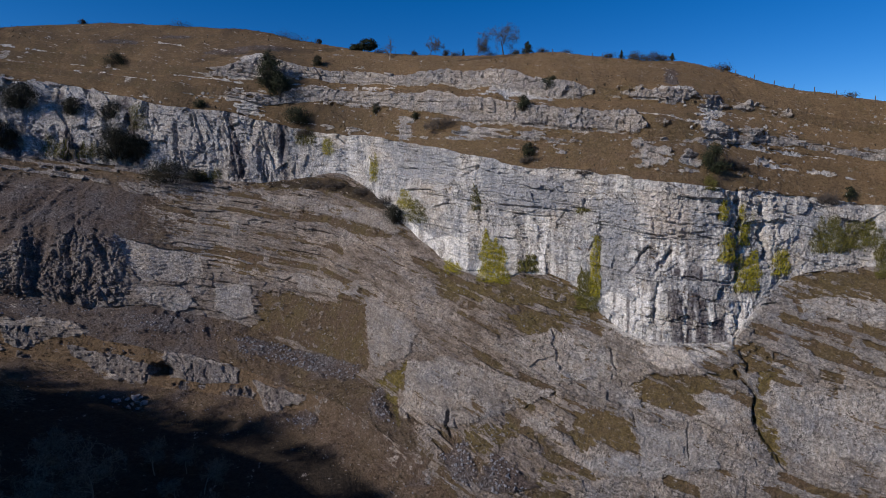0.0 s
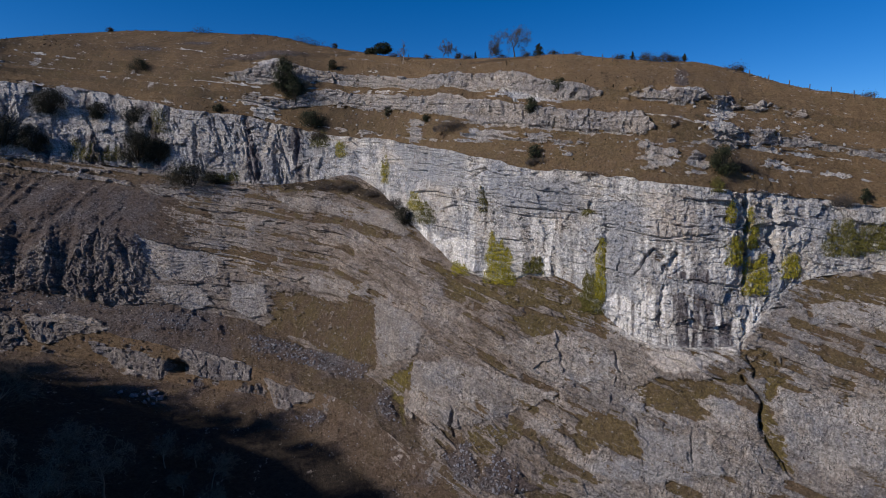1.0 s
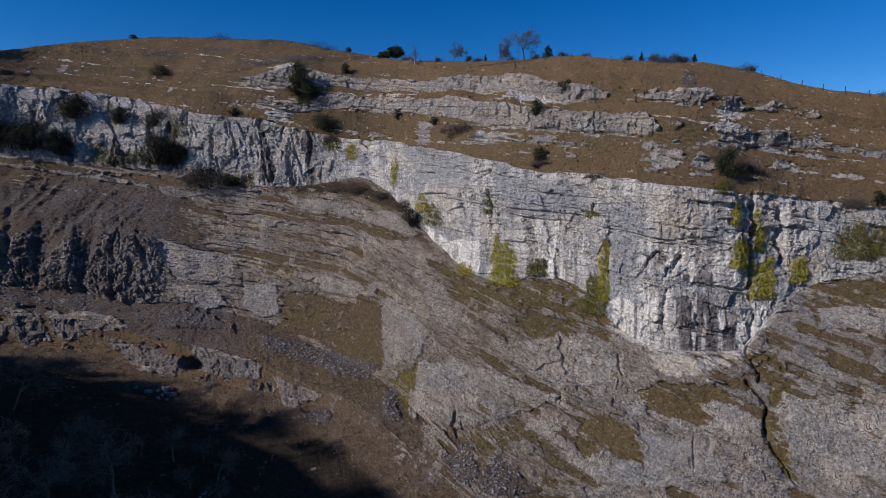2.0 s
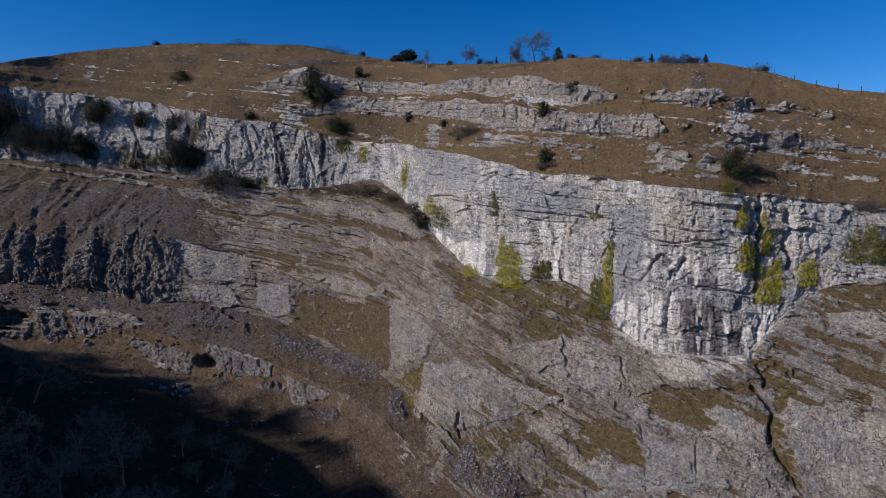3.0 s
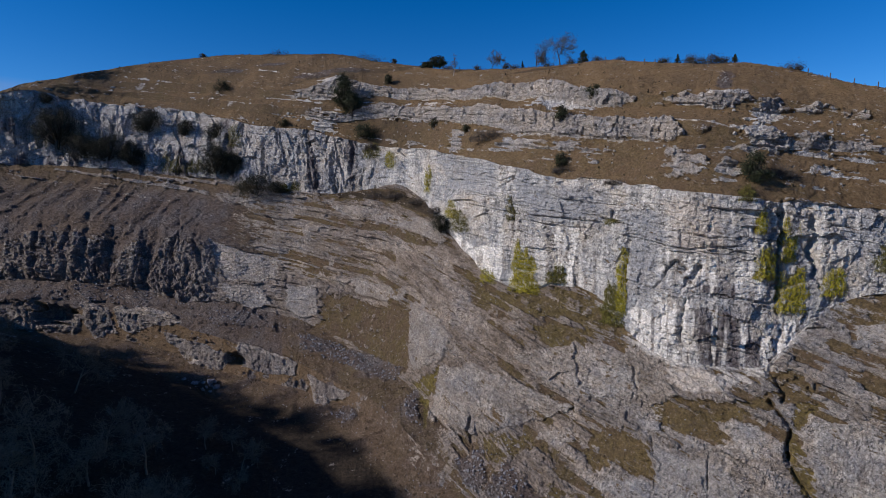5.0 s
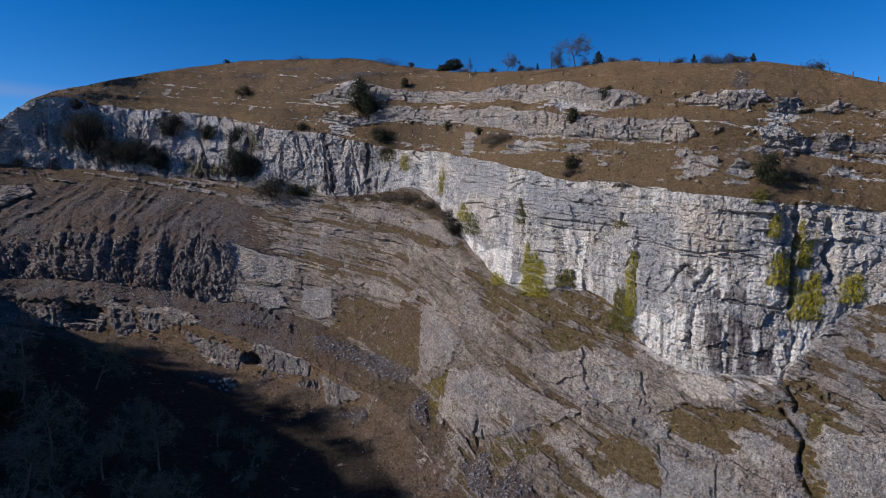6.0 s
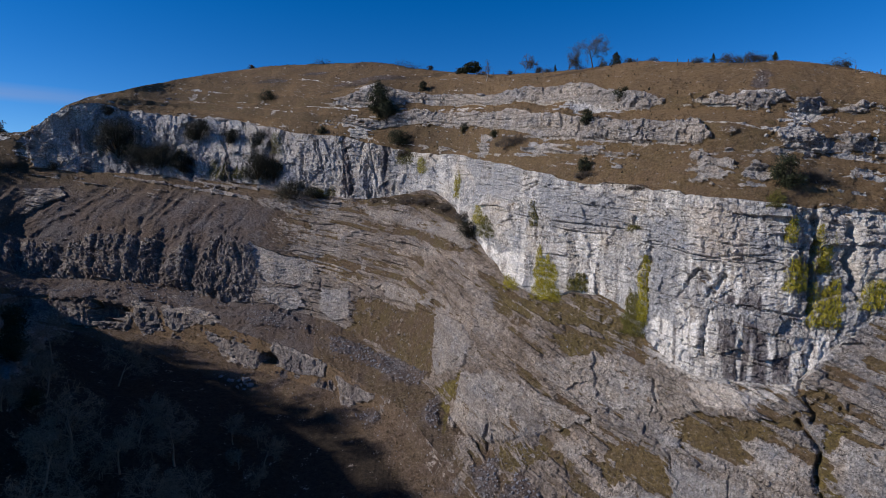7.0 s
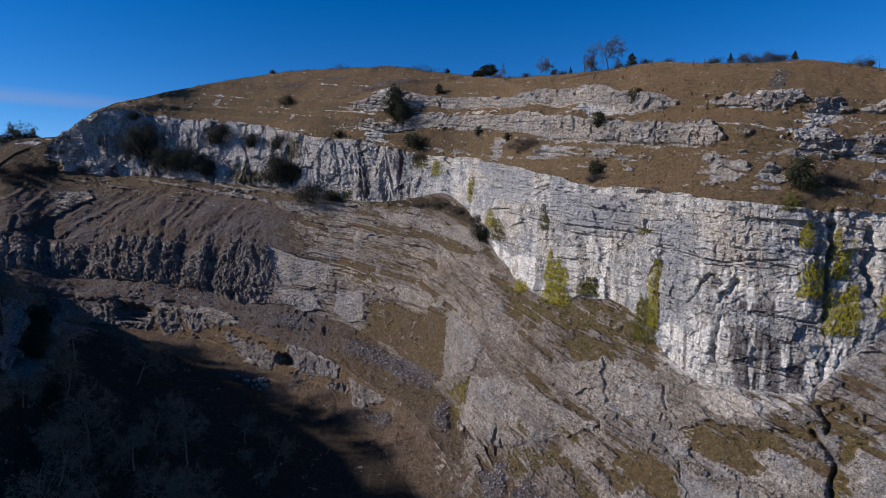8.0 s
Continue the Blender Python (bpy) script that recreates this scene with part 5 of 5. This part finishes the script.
IVY_EAST = [
    (22.9, 33.0, 2.4, 6.4, 0.3, 0), (23.3, 26.0, 4.1, 6.6, 0.4, 0), (26.1, 27.1, 3.3, 3.9, 0.4, 0), (30.3, 31.6, 6.6, 6.1, 0.5, 1), (32.8, 31.6, 5.6, 4.9, 0.5, 1), (34.1, 28.0, 1.8, 6.6, 0.3, 1),
    (19.3, 39.8, 2.5, 2.3, 0.3, 1), (20.4, 35.7, 1.7, 3.4, 0.3, 0), (-38.1, 49.3, 4.0, 6.5, 0.4, 1), (-36.1, 48.4, 3.4, 4.6, 0.4, 1), (-16.5, 49.0, 2.0, 4.7, 0.4, 0), (-27.2, 42.1, 4.0, 3.0, 0.4, 1),
    (-32.3, 56.6, 2.8, 6.6, 0.4, 1), (-18.5, 51.6, 3.6, 4.5, 0.4, 1),
]
for k, (th, zc, w, h, taper, dull) in enumerate(IVY + IVY_EAST):
    ivy(th, zc, w, h, 140 + k, taper, bool(dull))

# ---------------------------------------------------------------- the wood in the shaded bottom
kinds = [bare_tree("grey leafless valley tree in deep shade", 200 + k, 9.5 + k, 0.9, depth=5, bark=PALE_TWIG, thin=0.9, leafy=TWIG_HAZE, leaf_size=0.10, every=2) for k in range(4)]
spots = [(-52, 63), (-74, 67), (-57, 71), (-48, 70), (-69, 57), (-54, 52), (-48, 54), (-94, 69), (-35, 61), (-77, 84), (-41, 55), (-58, 60), (-62, 48), (-84, 58), (-44, 46), (-90, 80), (-31, 52), (-100, 62)]
small_spots = [(-37, 79), (-42, 84), (-34, 74), (-40, 76), (-46, 82)]
rng0 = np.random.default_rng(5)
for k, (x, y) in enumerate(spots + small_spots):
    tree = kinds[k] if k < 4 else copy_thing(kinds[k % 4], Matrix())
    tagged(tree, group="valley trees")
    size = rng0.uniform(0.75, 1.1) * (0.5 if k >= len(spots) else 1.0)
    stand(tree, (x, y, floor_at(x, y) - 0.1), rng0.uniform(0, 6.28), size)
for k, (x, y, w) in enumerate([(-106, 82, 7), (-96, 76, 6), (-70, 62, 4), (-86, 70, 5)]):
    stand(evergreen("round dark green holly in the shaded wood", 230 + k, w, w * 0.9, name="tree", count=1800), (x, y, floor_at(x, y) - 0.1))

hill_kinds = [bare_tree("leafless tree on the wooded hill above the quarry", 240 + k, 10.0 + k, 0.9, depth=4, bark=PALE_TWIG, thin=1.2, leafy=TWIG_HAZE, leaf_size=0.22, every=3) for k in range(2)]
ax, ay, bx, by = *RIDGE_A, *RIDGE_B
for k in range(60):
    f = rng0.uniform(0.35, 1.05) if k < 30 else rng0.uniform(0.6, 0.92)
    x, y = ax + f * (bx - ax) + rng0.normal(0, 7), ay + f * (by - ay) + rng0.normal(0, 7)
    tree = hill_kinds[k] if k < 2 else copy_thing(hill_kinds[k % 2], Matrix())
    tagged(tree, group="hill trees")
    stand(tree, (x, y, ground_height(x, y) - 0.5), rng0.uniform(0, 6.28), rng0.uniform(0.5, 0.9))

for k, th in enumerate((-55.6, -56.6, -57.4, -58.3, -59.2, -60.1, -61.0)):
    tree = tagged(copy_thing(hill_kinds[k % 2], Matrix()), "bare tree on the dark wooded far slope", "tree", group="far slope trees")
    stand(tree, crest(th) - Vector((0, 0, 1.0)), k * 1.3, 0.55 + 0.1 * (k % 3))
for k, (th, zc, w, h) in enumerate([(-56.5, 50, 6, 4), (-58.5, 49, 8, 4), (-60.5, 47, 9, 5), (-55.3, 50, 4, 3), (-57.0, 48, 6, 3), (-61.5, 48, 9, 6), (-59.5, 50, 8, 4), (-57.6, 46, 5, 3)]):
    p, n = wall_at(th, zc)
    stand(thicket("dark leafless scrub on the shaded far slope", 260 + k, w, h), p)
for k, (th, w, h) in enumerate([(-55.6, 3.4, 1.8), (-56.3, 4.0, 2.6), (-57.0, 4.4, 2.4), (-57.8, 5.0, 3.4), (-58.8, 5.4, 4.0), (-59.9, 5.0, 3.4)]):
    stand(evergreen("dark round-crowned tree on the far wooded slope", 280 + k, w, h, leaf=BROWN_LEAF, count=1200), crest(th) - Vector((0, 0, 0.6)))

# ---------------------------------------------------------------- fence posts
def post_mesh():
    bm = bmesh.new()
    bmesh.ops.create_cone(bm, cap_ends=True, segments=8, radius1=0.09, radius2=0.08, depth=1.5)
    bmesh.ops.bevel(bm, geom=[e for e in bm.edges if abs(e.verts[0].co.z - e.verts[1].co.z) < 0.01], offset=0.02, segments=1, affect="EDGES")
    me = bpy.data.meshes.new("fence_post")
    bm.to_mesh(me)
    bm.free()
    me.materials.append(TWIG)
    return me


posts = post_mesh()
for k, th in enumerate((21.3, 22.6, 24.2, 25.8, 27.4, 28.9, 30.6, 32.0, 33.4, 9.3, 10.3, 13.7, 5.6, -9.4, -11.2, -4.0, 14.9)):
    ob = tagged(new("fence_post", posts), "weathered grey wooden fence post in brown grass", "post", group="fence posts on the hill")
    ob.matrix_basis = Matrix.Translation(crest(th, -7) + Vector((0, 0, 0.55))) @ Matrix.Rotation(0.08 * math.sin(k * 7), 4, "X")


# ---------------------------------------------------------------- loose rock
def rock_mesh(seed, material):
    """A broken block of limestone, a metre across."""
    rng = np.random.default_rng(seed)
    bm = bmesh.new()
    pts = rng.normal(size=(14, 3))
    pts /= np.linalg.norm(pts, axis=1, keepdims=True)
    pts = np.clip(pts * rng.uniform(0.75, 1.1, (14, 1)) * (0.62, 0.5, 0.42), -0.46, 0.46)
    for p in pts:
        bm.verts.new(p)
    hull = bmesh.ops.convex_hull(bm, input=bm.verts)
    bmesh.ops.delete(bm, geom=[g for g in set(hull["geom_interior"] + hull["geom_unused"]) if isinstance(g, bmesh.types.BMVert)], context="VERTS")
    me = bpy.data.meshes.new("boulder")
    bm.to_mesh(me)
    bm.free()
    me.materials.append(material)
    return me


def make_boulder_material(name, shade):
    m = Mat(name, 0.92)
    c = m.mix(m.band(m.noise(2.5, 5, 0.7), 0.38, 0.62), tuple(0.55 * v for v in shade), shade)
    c = m.mix(m.band(m.noise(7.0, 4, 0.7), 0.58, 0.68, 0.0, 0.6), c, (0.07, 0.065, 0.06))
    m.bump(m.noise(5.0, 6, 0.7), 0.8, 0.12)
    return m.done(c)


BLOCK_STONE = make_boulder_material("block_limestone", (0.36, 0.345, 0.335))
RUBBLE_STONE = make_boulder_material("rubble_limestone", (0.270, 0.266, 0.290))
blocks = [rock_mesh(300 + k, BLOCK_STONE) for k in range(8)]
# the fallen heap takes the darker rubble stone, its half shade put into the colour
shaded_blocks = [rock_mesh(320 + k, RUBBLE_STONE) for k in range(8)]


def boulder(p, size, rng, label="pale angular limestone block lying on turf", group="loose blocks"):
    ob = tagged(new("boulder", (shaded_blocks if group == "fallen blocks" else blocks)[rng.integers(8)]), label, "boulder", group=group)
    s = size * rng.uniform(0.8, 1.2, 3)
    ob.matrix_basis = Matrix.Translation(p) @ Euler(rng.uniform(-0.4, 0.4, 3) + np.array([0, 0, rng.uniform(0, 6)])).to_matrix().to_4x4() @ Matrix.Diagonal((*s, 1))
    return ob


rngb = np.random.default_rng(8)
for th, zc, spread_m, count, size in [(20.2, 53.2, 3.2, 22, 0.9), (19.8, 49.0, 3.6, 26, 0.9), (24.0, 50.0, 5.0, 16, 0.7), (28.5, 48.5, 7.0, 18, 0.8), (16.4, 61.0, 2.2, 12, 0.5), (15.6, 54.6, 4.0, 10, 0.6), (2.8, 47.6, 3.0, 12, 0.8),
                                      (5.5, 47.0, 6.0, 16, 0.5), (12.0, 47.0, 3.0, 8, 0.6), (22.5, 42.5, 3.0, 10, 0.8), (-14.5, 56.5, 5.0, 14, 0.7), (-9.5, 53.0, 2.0, 8, 0.8), (-26.0, 62.0, 6.0, 14, 1.0), (27.0, 44.5, 6.0, 12, 0.6), (-28.0, 71.0, 9.0, 12, 0.6),
                                      (32.0, 52.5, 5.0, 8, 0.6), (-13.5, 61.5, 6.0, 10, 0.6)]:
    for _ in range(count):
        t = th + math.degrees(rngb.normal(0, spread_m * 0.6) / 110)
        p, n = wall_at(t, zc + rngb.normal(0, spread_m * 0.28))
        boulder(p - n * 0.02, size * 0.75 * rngb.uniform(0.4, 1.5), rngb)
for _ in range(14):
    x, y = -64 + rngb.normal(0, 2.6), 105.0 + rngb.normal(0, 1.3)
    boulder(Vector((x, y, floor_at(x, y) + 0.2)), rngb.uniform(0.7, 2.2), rngb, "grey block in a heap on the quarry floor", "fallen blocks")


# --- rubble, tufts: too many to count
def scatter(name, label, category, picks, height, size, material, seed, tuft=False):
    rng = np.random.default_rng(seed)
    kk, cc = picks
    n = len(kk)
    jitter = rng.uniform(-0.12, 0.12, (n, 3))
    p = np.stack([X2[kk, cc], Y2[kk, cc], Z2[kk, cc]], -1) + jitter + cliff_normal[kk, cc] * height
    if tuft:
        s = size * rng.uniform(0.5, 1.5, (n, 1))
        d = rng.normal(0, 0.45, (n, 3)) + np.array([0, 0, 1.0])
        a = rng.normal(size=(n, 3)) * np.array([1, 1, 0.1])
        a /= np.linalg.norm(a, axis=1, keepdims=True)
        b = np.cross(a, [0, 0, 1.0])
        v = np.stack([p - a * s * 0.5, p + a * s * 0.5, p + a * s * 0.28 + d * s, p - a * s * 0.34 + d * s * 0.9, p - b * s * 0.5, p + b * s * 0.5, p + b * s * 0.3 + d * s * 0.85, p - b * s * 0.3 + d * s], 1)
        f = np.arange(8 * n).reshape(n * 2, 4)
    else:
        s = size * rng.uniform(0.35, 1.25, (n, 1, 1)) ** 1.4
        cube = np.array([(-1, -1, -1), (1, -1, -1), (1, 1, -1), (-1, 1, -1), (-1, -1, 1), (1, -1, 1), (1, 1, 1), (-1, 1, 1)]) * 0.5
        v = cube[None] * rng.uniform(0.55, 1.0, (n, 1, 3)) + rng.normal(0, 0.11, (n, 8, 3))
        q = rng.normal(size=(n, 3, 3))
        q, _ = np.linalg.qr(q)
        v = np.einsum("nij,nkj->nki", q, v) * s + p[:, None, :]
        quads = np.array([(0, 3, 2, 1), (4, 5, 6, 7), (0, 1, 5, 4), (1, 2, 6, 5), (2, 3, 7, 6), (3, 0, 4, 7)])
        f = (np.arange(n)[:, None, None] * 8 + quads[None]).reshape(-1, 4)
    return tagged(new(name, mesh_of(name, v.reshape(-1, 3), f, material, False)), label, category, kind="stuff")


def pick(weight, count, seed):
    """Random places on the wall, by weight and by area."""
    rng = np.random.default_rng(seed)
    area = np.abs(np.gradient(Z2, axis=0)) + np.abs(np.gradient(r, axis=0))
    w = (weight * area * np.radians((EAST - WEST) / COLUMNS) * r).ravel()
    cum = np.cumsum(w)
    at = np.searchsorted(cum, rng.random(count) * cum[-1])
    return np.unravel_index(np.clip(at, 0, w.size - 1), weight.shape)


in_view = window(bear, -60, 36, 0.5)
scatter("rubble", "blue-grey quarry rubble heaped on the terrace", "rubble", pick(heaps * in_view * (1 + 2.5 * window(bear, -28, 0, 1)), 24000, 1), 0.03, 0.34, RUBBLE_STONE, 2)
scatter("scree", "small brown-grey stones on the steep scree", "scree", pick((scree * 0.6 * (1 - 0.6 * seg_is(BEDDED)) + 0.25 * seg_is(FLOOR_C) + 0.4 * (1 - rock) * seg_is(FLUTES, LOWER, TERRACE, BEDDED)) * in_view, 12000, 3), -0.02, 0.20, RUBBLE_STONE, 4)
GRASS = leaf_material("winter_grass", (0.105, 0.070, 0.037), (0.255, 0.172, 0.098), 0.9)
DULL_GRASS = leaf_material("dull_grass", (0.070, 0.050, 0.030), (0.160, 0.118, 0.066), 0.9)
scatter("grass", "tufts of brown winter grass on the benches", "grass", pick((1 - rock) * (1 - scree) * (1 - scrub_and_shade) * seg_is(BENCH, LEDGE, BENCH2, CRAG, HILL) * in_view, 46000, 7), -0.03, 0.10, GRASS, 8, True)
scatter("rough_grass", "tufts of dull brown grass on the quarry slope", "grass", pick((1 - rock) * (1 - scree) * seg_is(FLOOR_C, LOWER, TERRACE, FLUTES, BEDDED) * in_view, 26000, 9), -0.03, 0.15, DULL_GRASS, 10, True)
RUSH = leaf_material("dark_rush", (0.030, 0.026, 0.016), (0.075, 0.058, 0.034), 0.9)
scatter("heather", "scattered dark heather and rush clumps on the hillside", "heather", pick((1 - rock) * seg_is(BENCH, BENCH2, HILL) * ramp(n_big + 0.5 * n_mid, -0.2, 0.4) * in_view * (0.4 + window(bear, -70, -13, 4)), 900, 11), -0.05, 0.22, RUSH, 12, True)
